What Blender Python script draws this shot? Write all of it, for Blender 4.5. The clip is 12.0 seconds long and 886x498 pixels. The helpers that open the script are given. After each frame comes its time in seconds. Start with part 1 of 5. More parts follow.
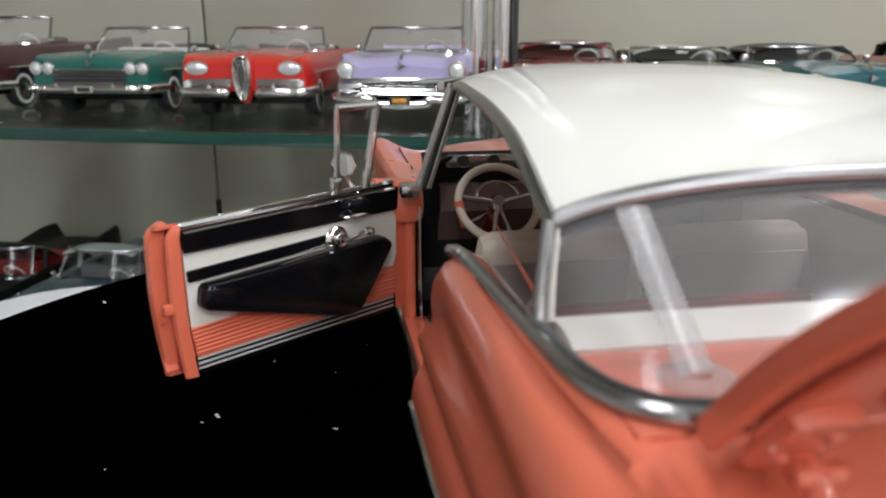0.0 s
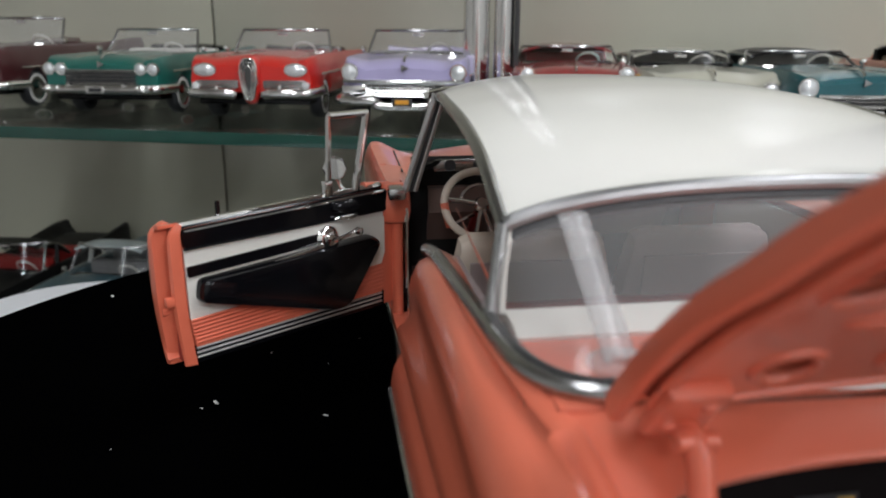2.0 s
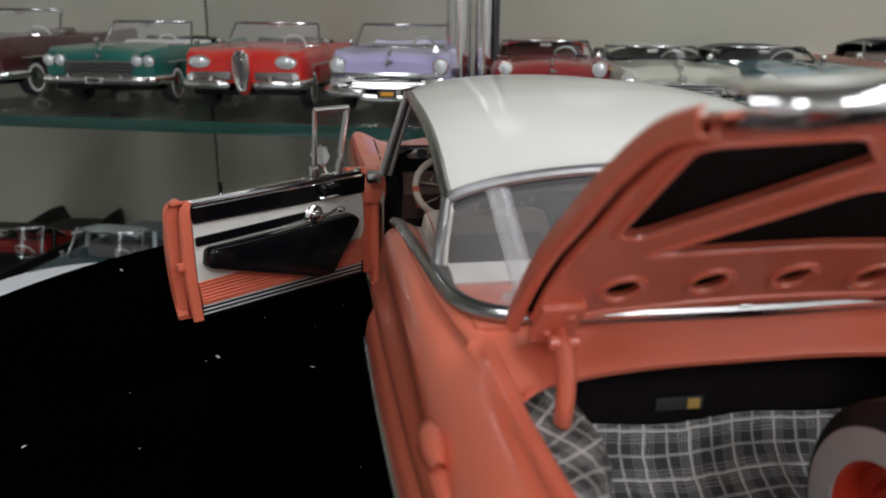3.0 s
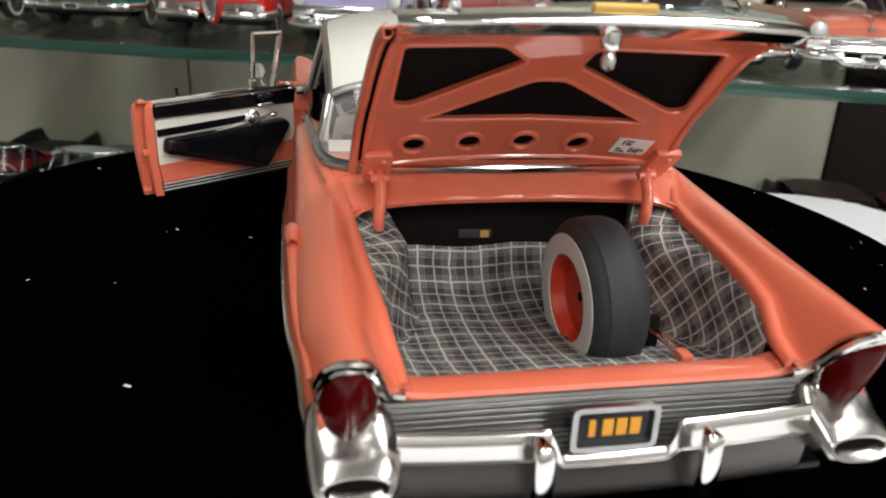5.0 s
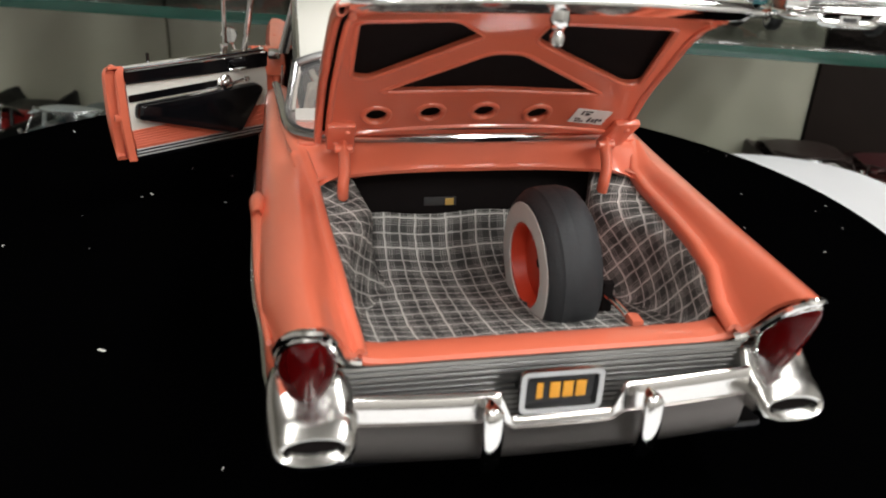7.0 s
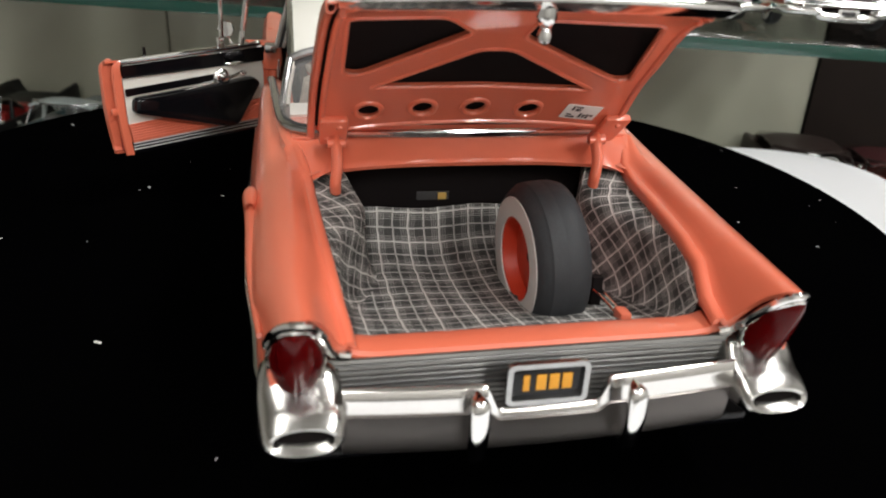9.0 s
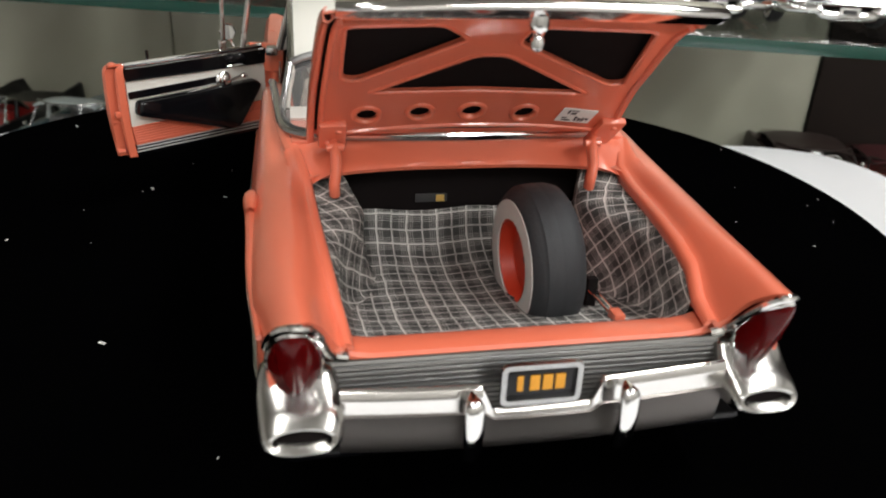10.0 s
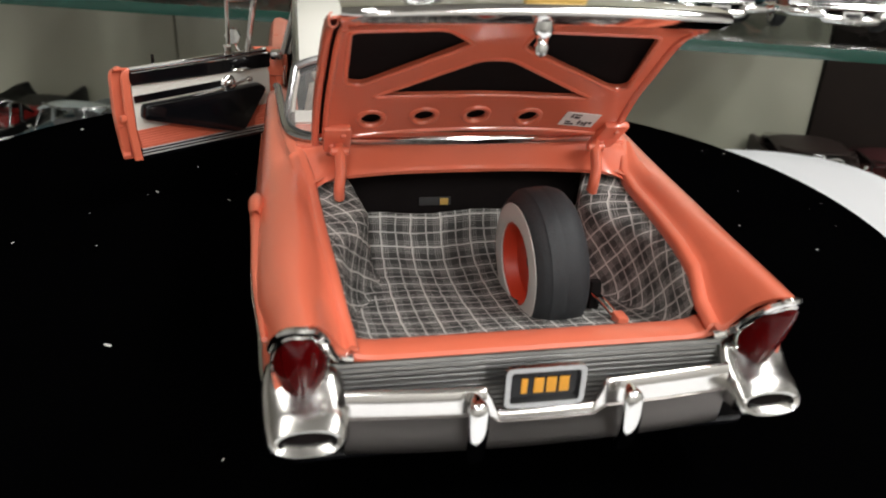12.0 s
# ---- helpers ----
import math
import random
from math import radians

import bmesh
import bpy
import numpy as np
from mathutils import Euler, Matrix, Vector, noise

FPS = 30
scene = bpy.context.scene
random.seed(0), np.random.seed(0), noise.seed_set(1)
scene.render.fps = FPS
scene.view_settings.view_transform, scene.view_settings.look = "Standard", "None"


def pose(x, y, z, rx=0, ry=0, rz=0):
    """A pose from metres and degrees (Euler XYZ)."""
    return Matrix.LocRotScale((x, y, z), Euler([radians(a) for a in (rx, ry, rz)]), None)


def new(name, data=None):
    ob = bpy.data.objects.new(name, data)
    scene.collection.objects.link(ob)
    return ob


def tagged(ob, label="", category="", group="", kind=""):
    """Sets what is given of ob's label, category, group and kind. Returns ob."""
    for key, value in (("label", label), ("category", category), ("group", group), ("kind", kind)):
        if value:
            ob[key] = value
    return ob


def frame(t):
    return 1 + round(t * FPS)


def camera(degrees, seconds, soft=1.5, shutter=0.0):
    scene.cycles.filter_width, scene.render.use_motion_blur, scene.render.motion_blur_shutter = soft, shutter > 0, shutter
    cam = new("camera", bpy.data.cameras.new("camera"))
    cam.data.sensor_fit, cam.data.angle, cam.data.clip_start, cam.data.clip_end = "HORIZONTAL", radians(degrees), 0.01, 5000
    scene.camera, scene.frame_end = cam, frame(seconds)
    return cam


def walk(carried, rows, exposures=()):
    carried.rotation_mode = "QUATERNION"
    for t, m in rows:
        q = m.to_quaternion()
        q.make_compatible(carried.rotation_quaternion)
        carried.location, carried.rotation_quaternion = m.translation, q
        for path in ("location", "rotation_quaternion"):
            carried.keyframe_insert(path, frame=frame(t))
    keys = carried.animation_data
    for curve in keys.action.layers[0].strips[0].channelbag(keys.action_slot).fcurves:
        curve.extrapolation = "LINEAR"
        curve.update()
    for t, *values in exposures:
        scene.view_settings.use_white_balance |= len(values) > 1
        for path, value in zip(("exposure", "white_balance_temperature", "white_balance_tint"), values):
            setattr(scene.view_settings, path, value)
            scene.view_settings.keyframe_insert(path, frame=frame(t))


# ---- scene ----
import itertools

S = 1 / 18                     # everything below is written in full-size car metres; the models are 1:18
LENS = 60.52
cam = camera(LENS, 12.0, soft=1.9)
cam.data.dof.use_dof, cam.data.dof.focus_distance, cam.data.dof.aperture_fstop = True, 4.4 * S, 26.0
# seconds, eye (x, y, z), yaw, pitch, roll; x to the car's right, y to its front, z up from the turntable
ROWS = [
    (0, -1.4225, 0.2905, 1.7823, -9.693, -15.821, 0.039),
    (0.1, -1.4047, 0.2074, 1.7976, -9.423, -15.988, 0.102),
    (0.2, -1.3836, 0.1156, 1.8129, -9.125, -16.099, 0.195),
    (0.3, -1.3850, 0.1028, 1.8284, -9.102, -16.102, 0.164),
    (0.5, -1.3588, 0.0727, 1.8534, -8.829, -16.102, 0.142),
    (1, -1.3456, 0.0792, 1.8509, -8.883, -16.099, 0.165),
    (1.5, -1.3370, 0.0511, 1.8623, -8.931, -16.027, 0.036),
    (2, -1.3390, 0.0393, 1.8525, -8.990, -15.930, 0.281),
    (2.5, -1.3245, -0.1453, 1.9251, -8.976, -16.000, 0.106),
    (3, -1.3205, -0.6173, 1.9562, -9.748, -16.730, 0.654),
    (3.1, -1.3015, -0.7793, 1.9915, -10.668, -17.209, 1.068),
    (3.3, -1.2419, -1.1024, 1.9894, -10.849, -17.738, 1.550),
    (3.5, -1.2521, -1.3511, 2.0076, -10.665, -17.910, 1.886),
    (3.7, -1.1902, -1.5420, 1.9917, -10.994, -18.080, 2.347),
    (5.3, -1.0024, -2.0241, 2.0691, -11.664, -22.200, 2.539),
    (5.5, -0.9870, -2.0432, 2.0942, -12.143, -22.921, 2.654),
    (6, -0.9399, -2.0999, 2.1462, -12.303, -23.444, 2.680),
    (6.5, -0.9270, -2.0918, 2.1238, -12.606, -23.810, 2.813),
    (8.5, -0.8997, -2.1355, 2.1366, -12.462, -24.726, 3.138),
    (9, -0.8879, -2.1381, 2.1472, -12.542, -24.746, 2.989),
    (9.5, -0.8983, -2.1596, 2.1577, -12.236, -24.725, 2.831),
    (10, -0.8668, -2.1833, 2.1910, -12.203, -24.961, 2.741),
    (10.5, -0.8492, -2.1883, 2.2088, -12.205, -25.010, 2.557),
    (11, -0.8542, -2.1893, 2.2047, -12.320, -24.874, 2.735),
    (11.5, -0.8768, -2.1949, 2.1895, -12.226, -24.783, 2.783),
    (12, -0.8766, -2.1992, 2.1975, -11.968, -24.716, 2.703),
]
EXPOSURES = ((0.0, -0.27, 6050, 11), (1.0, -0.42, 6030, 11), (2.0, -0.54, 6000, 11), (2.5, -0.66, 6000, 11), (3.0, -0.77, 6000, 11), (3.5, -0.42, 6150, 12), (5.5, -0.28, 6500, 10), (12.0, -0.3, 6500, 10))


def eye_pose(x, y, z, yaw, pitch, roll):
    return pose(x * S, y * S, z * S) @ pose(0, 0, 0, 0, 0, yaw) @ pose(0, 0, 0, 90 + pitch) @ pose(0, 0, 0, 0, 0, roll)


walk(cam, [(r[0], eye_pose(*r[1:])) for r in ROWS], EXPOSURES)

# ---- world and lights ----
world = bpy.data.worlds.new("room_air")
scene.world = world
world.use_nodes = True
world.node_tree.nodes["Background"].inputs[0].default_value = (0.9, 0.95, 1.0, 1)
world.node_tree.nodes["Background"].inputs[1].default_value = 0.02
LAMP_W = 11.0                   # watts of each ceiling lamp
TURN = -19.4                    # the cabinet stands turned against the car


def cab(u, v, z=0.0):
    """A place in the cabinet's own directions: u along the shelf, v into it."""
    a = radians(TURN)
    return Vector((u * math.cos(a) - v * math.sin(a), 10.0 + u * math.sin(a) + v * math.cos(a), z))


# ---- materials ----
def nodes_of(name):
    m = bpy.data.materials.new(name)
    m.use_nodes = True
    t = m.node_tree
    return m, t.nodes, t.links, t.nodes["Principled BSDF"]


def rgba(c):
    return (c[0], c[1], c[2], 1)


def noise_of(n, l, scale, detail=4.0, rough=0.6, space="Object"):
    tc, tx = n.new("ShaderNodeTexCoord"), n.new("ShaderNodeTexNoise")
    tx.inputs["Scale"].default_value, tx.inputs["Detail"].default_value, tx.inputs["Roughness"].default_value = scale, detail, rough
    l.new(tc.outputs[space], tx.inputs["Vector"])
    return tx


def surface(name, colour, rough=0.5, metal=0.0, spread=0.08, scale=60, bump=0.0, bump_scale=400, coat=0.0, spec=0.5, rough_spread=0.08):
    """A surface with mottled colour, uneven gloss and fine relief."""
    m, n, l, b = nodes_of(name)
    a = noise_of(n, l, scale)
    ramp = n.new("ShaderNodeMixRGB")
    ramp.inputs[1].default_value = rgba([max(0, c * (1 - spread)) for c in colour])
    ramp.inputs[2].default_value = rgba([min(1, c * (1 + spread)) for c in colour])
    l.new(a.outputs["Fac"], ramp.inputs[0])
    l.new(ramp.outputs[0], b.inputs["Base Color"])
    g = noise_of(n, l, scale * 4.3, 6)
    mr = n.new("ShaderNodeMapRange")
    mr.inputs["To Min"].default_value, mr.inputs["To Max"].default_value = max(0.02, rough - rough_spread), min(1, rough + rough_spread)
    l.new(g.outputs["Fac"], mr.inputs["Value"])
    l.new(mr.outputs[0], b.inputs["Roughness"])
    b.inputs["Metallic"].default_value = metal
    b.inputs["Specular IOR Level"].default_value = spec
    b.inputs["Coat Weight"].default_value = coat
    b.inputs["Coat Roughness"].default_value = 0.07
    if bump:
        f, bp = noise_of(n, l, bump_scale, 5), n.new("ShaderNodeBump")
        bp.inputs["Strength"].default_value, bp.inputs["Distance"].default_value = bump, 0.0004
        l.new(f.outputs["Fac"], bp.inputs["Height"])
        l.new(bp.outputs[0], b.inputs["Normal"])
    return m


def paint(name, colour):
    return surface(name, colour, 0.34, spread=0.06, scale=25, bump=0.06, bump_scale=900, coat=0.8, rough_spread=0.08)


def chrome_like(name, colour=(0.80, 0.795, 0.785), rough=0.09):
    return surface(name, colour, rough, 1.0, 0.06, 90, 0.06, 350, rough_spread=0.05)


def pane_like(name, tint=(0.86, 0.88, 0.87), gloss=0.06, shine=0.5, milk=0.0):
    """Thin clear sheet: lets light straight through and mirrors a little."""
    m, n, l, b = nodes_of(name)
    n.remove(b)
    tr, gl, mix, fr = n.new("ShaderNodeBsdfTransparent"), n.new("ShaderNodeBsdfGlossy"), n.new("ShaderNodeMixShader"), n.new("ShaderNodeLayerWeight")
    rise, base = n.new("ShaderNodeMath"), n.new("ShaderNodeMath")
    rise.operation, rise.inputs[1].default_value = "POWER", 4.5
    base.operation, base.inputs[1].default_value, base.inputs[2].default_value = "MULTIPLY_ADD", 0.9, 0.045
    tr.inputs[0].default_value = rgba(tint)
    gl.inputs["Roughness"].default_value = gloss
    gl.inputs[0].default_value = (shine, shine, shine, 1)
    fr.inputs["Blend"].default_value = 0.5
    l.new(fr.outputs["Facing"], rise.inputs[0])
    l.new(rise.outputs[0], base.inputs[0])
    l.new(base.outputs[0], mix.inputs[0])
    l.new(tr.outputs[0], mix.inputs[1])
    l.new(gl.outputs[0], mix.inputs[2])
    last = mix
    if milk:
        cloudy, last = n.new("ShaderNodeBsdfDiffuse"), n.new("ShaderNodeMixShader")
        cloudy.inputs[0].default_value, last.inputs[0].default_value = (0.75, 0.75, 0.74, 1), milk
        l.new(mix.outputs[0], last.inputs[1])
        l.new(cloudy.outputs[0], last.inputs[2])
    l.new(last.outputs[0], n["Material Output"].inputs[0])
    return m


def shining(name, colour, strength):
    m, n, l, b = nodes_of(name)
    b.inputs["Emission Color"].default_value = rgba(colour)
    b.inputs["Emission Strength"].default_value = strength
    b.inputs["Base Color"].default_value = (0.8, 0.8, 0.8, 1)
    return m


def plaid_cloth(name):
    """Dark grey woven cloth with white checks and a finer hatch, laid out in the mesh's own cloth directions."""
    m, n, l, b = nodes_of(name)
    uv, sep = n.new("ShaderNodeTexCoord"), n.new("ShaderNodeSeparateXYZ")
    l.new(uv.outputs["UV"], sep.inputs[0])

    def op(kind, a, c=None, d=None):
        o = n.new("ShaderNodeMath")
        o.operation = kind
        for i, s in enumerate((a, c, d)):
            if s is None:
                continue
            if isinstance(s, (int, float)):
                o.inputs[i].default_value = s
            else:
                l.new(s, o.inputs[i])
        return o.outputs[0]

    wob = n.new("ShaderNodeTexNoise")
    wob.inputs["Scale"].default_value = 9
    l.new(uv.outputs["UV"], wob.inputs["Vector"])
    shift = op("MULTIPLY", op("SUBTRACT", wob.outputs["Fac"], 0.5), 0.022)

    def stripes(axis):
        p = op("ADD", sep.outputs[axis], shift)
        big = op("LESS_THAN", op("ABSOLUTE", op("SUBTRACT", op("FRACT", op("MULTIPLY", p, 12.4)), 0.5)), 0.058)
        half = op("MULTIPLY_ADD", op("LESS_THAN", op("FRACT", op("MULTIPLY", p, 6.2)), 0.5), 0.8, 0.2)
        fine = op("MULTIPLY", op("LESS_THAN", op("FRACT", op("MULTIPLY", p, 86.8)), 0.5), half)
        return op("MULTIPLY", big, op("MULTIPLY_ADD", half, 0.35, 0.65)), fine

    bx, fx = stripes(0)
    by, fy = stripes(1)
    weave = n.new("ShaderNodeTexNoise")
    weave.inputs["Scale"].default_value, weave.inputs["Detail"].default_value = 160, 4
    l.new(uv.outputs["UV"], weave.inputs["Vector"])
    big = op("MULTIPLY", op("MAXIMUM", bx, by), op("MULTIPLY_ADD", weave.outputs["Fac"], 1.1, 0.15))
    fac = op("MINIMUM", op("ADD", op("MULTIPLY", big, 0.9), op("MULTIPLY", op("ADD", fx, fy), op("MULTIPLY", weave.outputs["Fac"], 0.5))), 1)
    mix = n.new("ShaderNodeMixRGB")
    mix.inputs[1].default_value, mix.inputs[2].default_value = (0.034, 0.035, 0.034, 1), (0.72, 0.71, 0.67, 1)
    l.new(fac, mix.inputs[0])
    l.new(mix.outputs[0], b.inputs["Base Color"])
    b.inputs["Roughness"].default_value = 0.95
    b.inputs["Specular IOR Level"].default_value = 0.15
    bp = n.new("ShaderNodeBump")
    bp.inputs["Strength"].default_value, bp.inputs["Distance"].default_value = 0.5, 0.0003
    l.new(weave.outputs["Fac"], bp.inputs["Height"])
    l.new(bp.outputs[0], b.inputs["Normal"])
    return m


CORAL = paint("coral_paint", (0.73, 0.165, 0.090))
WHITE = paint("ivory_paint", (0.82, 0.81, 0.75))
CHROME = chrome_like("chrome")
BUMPER = chrome_like("bumper_chrome", (0.80, 0.785, 0.77), 0.15)
CHROME_WORN = chrome_like("dulled_chrome", (0.55, 0.54, 0.52), 0.22)
DULL = chrome_like("dull_chrome", (0.42, 0.42, 0.42), 0.22)
RUBBER = surface("rubber", (0.028, 0.03, 0.033), 0.62, spread=0.25, scale=120, bump=0.3, bump_scale=900, spec=0.35)
GASKET = surface("window_gasket", (0.035, 0.035, 0.036), 0.5, spread=0.2)
BLACK = surface("black_vinyl", (0.004, 0.004, 0.005), 0.14, spread=0.3, scale=90, bump=0.015, bump_scale=500, spec=0.3, rough_spread=0.05)
# near-black: shade inside hollows put in as colour, also the bulkhead and clip
BLACK_AND_SHADE = surface("black_and_hollow_shade", (0.008, 0.006, 0.006), 0.9, spread=0.2, spec=0.1)
IVORY = surface("ivory_vinyl", (0.74, 0.72, 0.66), 0.45, spread=0.06, scale=70, bump=0.15, bump_scale=600)
BEIGE = surface("beige_vinyl", (0.58, 0.5, 0.41), 0.5, spread=0.1, scale=60, bump=0.2, bump_scale=500)
MAUVE = surface("grey_seat_cloth", (0.33, 0.27, 0.26), 0.7, spread=0.12, scale=70, bump=0.3, bump_scale=900)
BROWN = surface("brown_trim", (0.13, 0.085, 0.07), 0.45, spread=0.15)
WINE = surface("dark_red_vinyl", (0.28, 0.018, 0.016), 0.4, spread=0.15)
LENS_RED = surface("red_lens", (0.065, 0.0009, 0.0013), 0.16, spread=0.4, scale=90, spec=0.16)
PANEL_GREY = surface("panel_grey", (0.25, 0.245, 0.235), 0.42, 0.7, 0.25, 60, 0.06, 350)
WHITEWALL = surface("whitewall", (0.66, 0.65, 0.62), 0.55, spread=0.06, scale=120)
RIM_RED = surface("red_rim", (0.62, 0.055, 0.022), 0.4, spread=0.08)
PLAID = plaid_cloth("plaid_cloth")
CLEAR = pane_like("clear_window", (0.88, 0.88, 0.88), 0.12, 0.9)
# diffuse milk in the pane paints a pale sheen of reflections
MILKY_SHEEN = pane_like("milky_sheen_window", (0.88, 0.87, 0.87), 0.14, 0.9, 0.15)
LAMP_CLEAR = surface("lamp_glass", (0.72, 0.74, 0.74), 0.12, 0.35, 0.12, 260, 0.4, 500, coat=0.8)
AMBER = surface("amber_print", (0.75, 0.34, 0.03), 0.5, spread=0.1)
GOLD = surface("gold_badge", (0.72, 0.47, 0.13), 0.35, 0.4, 0.12)
PAPER = surface("paper", (0.78, 0.77, 0.74), 0.7, spread=0.05)
INK = surface("ink", (0.05, 0.045, 0.05), 0.6)
VELVET = surface("black_velvet", (0.0006, 0.0006, 0.0007), 1.0, spread=0.5, scale=14, bump=0.2, bump_scale=1500, spec=0.0)
DUST = surface("dust", (0.6, 0.6, 0.57), 0.9)
TABLE_WHITE = surface("white_laminate", (0.90, 0.91, 0.93), 0.45, spread=0.02, scale=9, bump=0.05)
PANEL = surface("grey_lacquer_panel", (0.44, 0.432, 0.345), 0.2, spread=0.10, scale=3.0, bump=0.012, bump_scale=30, rough_spread=0.05, spec=0.8)
WENGE = surface("dark_brown_wood", (0.016, 0.010, 0.008), 0.6, spread=0.3, scale=12, spec=0.2)
WALL_PAINT = surface("pale_wall_paint", (0.62, 0.61, 0.58), 0.85, spread=0.05, scale=4, bump=0.2, bump_scale=80)
DASH = surface("dash_vinyl", (0.006, 0.006, 0.006), 0.55, spread=0.2, spec=0.2)
BRUSHED = chrome_like("brushed_moulding", (0.33, 0.33, 0.33), 0.38)
PILLAR = chrome_like("pillar_moulding", (0.72, 0.72, 0.71), 0.45)
# bumper chrome darkened in colour for the velvet mirrored in it
DARK_MIRROR = chrome_like("chrome_dark_reflection", (0.25, 0.23, 0.22), 0.38)
RIBBED = chrome_like("dark_ribbed_metal", (0.16, 0.16, 0.16), 0.3)
PLASTER = surface("plaster", (0.5, 0.49, 0.46), 0.9, spread=0.04, scale=5, bump=0.2, bump_scale=80)
FLOORING = surface("floor_tile", (0.14, 0.13, 0.12), 0.4, spread=0.12, scale=6)
GLASS_TOP = pane_like("shelf_glass", (0.92, 0.945, 0.935), 0.05, 0.4)
GLASS_EDGE = surface("green_glass_edge", (0.008, 0.052, 0.038), 0.15, spread=0.2, scale=30, coat=0.5)
GLOW = shining("lamp_diffuser", (1.0, 0.97, 0.92), 2.6)


# ---- mesh helpers ----
def link(name, bm, mat, parent=None, label="", smooth=True, sharp=35, scale=S, uvs=False):
    if scale != 1:
        bmesh.ops.scale(bm, vec=(scale,) * 3, verts=bm.verts)
    bmesh.ops.recalc_face_normals(bm, faces=bm.faces)
    me = bpy.data.meshes.new(name)
    bm.to_mesh(me)
    bm.free()
    me.materials.append(mat)
    if smooth:
        me.shade_smooth()
        me.set_sharp_from_angle(angle=radians(sharp))
    ob = new(name, me)
    if parent:
        ob.parent = parent
    if label:
        ob["label"] = label
    return ob


def part(name, bm, mat, parent, label="", **k):
    return link(name, bm, mat, parent, label, **k)


def thing(name, label, category, group="", kind="", at=(0, 0, 0)):
    ob = new(name)
    ob.empty_display_size = 0.02
    ob.location = at
    return tagged(ob, label, category, group, kind)


def curve(keys):
    """A smooth function through a few (t, value) keys."""
    ts = [k[0] for k in keys]
    vs = [k[1] for k in keys]
    n = len(ts)
    sl = [0.0] * n
    for i in range(1, n - 1):
        a, b = (vs[i] - vs[i - 1]) / (ts[i] - ts[i - 1]), (vs[i + 1] - vs[i]) / (ts[i + 1] - ts[i])
        sl[i] = 0.0 if a * b <= 0 else 2 * a * b / (a + b)
    if n > 1:
        sl[0], sl[-1] = (vs[1] - vs[0]) / (ts[1] - ts[0]), (vs[-1] - vs[-2]) / (ts[-1] - ts[-2])

    def f(t):
        if t <= ts[0]:
            return vs[0]
        if t >= ts[-1]:
            return vs[-1]
        i = max(j for j in range(n - 1) if ts[j] <= t)
        h = ts[i + 1] - ts[i]
        s = (t - ts[i]) / h
        return (vs[i] * (2 * s**3 - 3 * s**2 + 1) + sl[i] * h * (s**3 - 2 * s**2 + s)
                + vs[i + 1] * (-2 * s**3 + 3 * s**2) + sl[i + 1] * h * (s**3 - s**2))
    return f


def steps(a, b, n):
    return [a + (b - a) * i / n for i in range(n + 1)]


def spline(pts, n=8, closed=False):
    """Catmull-Rom through points, n steps a span."""
    p = [Vector(q) for q in pts]
    m, out = len(p), []
    for i in range(m if closed else m - 1):
        g = (lambda k: p[k % m]) if closed else (lambda k: p[max(0, min(m - 1, k))])
        a, b, c, d = g(i - 1), g(i), g(i + 1), g(i + 2)
        for j in range(n):
            s = j / n
            out.append(0.5 * (2 * b + (c - a) * s + (2 * a - 5 * b + 4 * c - d) * s * s + (3 * b - a - 3 * c + d) * s**3))
    if not closed:
        out.append(p[-1].copy())
    return out


def loft(bm, rings, closed=False, cap=False, uv=None):
    rows = [[bm.verts.new(q) for q in r] for r in rings]
    lay = bm.loops.layers.uv.verify() if uv else None
    for i in range(len(rows) - 1):
        a, b = rows[i], rows[i + 1]
        n = len(a)
        for j in range(n if closed else n - 1):
            k = (j + 1) % n
            f = bm.faces.new((a[j], a[k], b[k], b[j]))
            if uv:
                for lp, (ii, jj) in zip(f.loops, ((i, j), (i, j + 1), (i + 1, j + 1), (i + 1, j))):
                    lp[lay].uv = uv(ii, jj)
    if cap:
        bm.faces.new(rows[0][::-1])
        bm.faces.new(rows[-1])
    return bm


def thicken(bm, d):
    """Gives an open sheet a thickness d against its normals."""
    bmesh.ops.recalc_face_normals(bm, faces=bm.faces)
    bmesh.ops.solidify(bm, geom=bm.faces[:], thickness=d)
    return bm


def tube(bm, path, r, seg=10, flat=1.0, closed=False, up=(0, 0, 1)):
    """A rod along a path; flat below 1 presses its section along the up direction."""
    path = [Vector(p) for p in path]
    n, rings = len(path), []
    for i, p in enumerate(path):
        a, b = (path[(i - 1) % n], path[(i + 1) % n]) if closed else (path[max(0, i - 1)], path[min(n - 1, i + 1)])
        t = (b - a).normalized()
        side = t.cross(Vector(up))
        side = side.normalized() if side.length > 1e-4 else Vector((1, 0, 0))
        top = side.cross(t)
        rr = r(i / max(1, n - 1)) if callable(r) else r
        rings.append([p + side * rr * math.cos(w) + top * rr * flat * math.sin(w) for w in [2 * math.pi * k / seg for k in range(seg)]])
    if closed:
        rings.append(rings[0])
        loft(bm, rings, closed=True)
        bmesh.ops.remove_doubles(bm, verts=bm.verts, dist=1e-5)
    else:
        loft(bm, rings, closed=True, cap=True)
    return bm


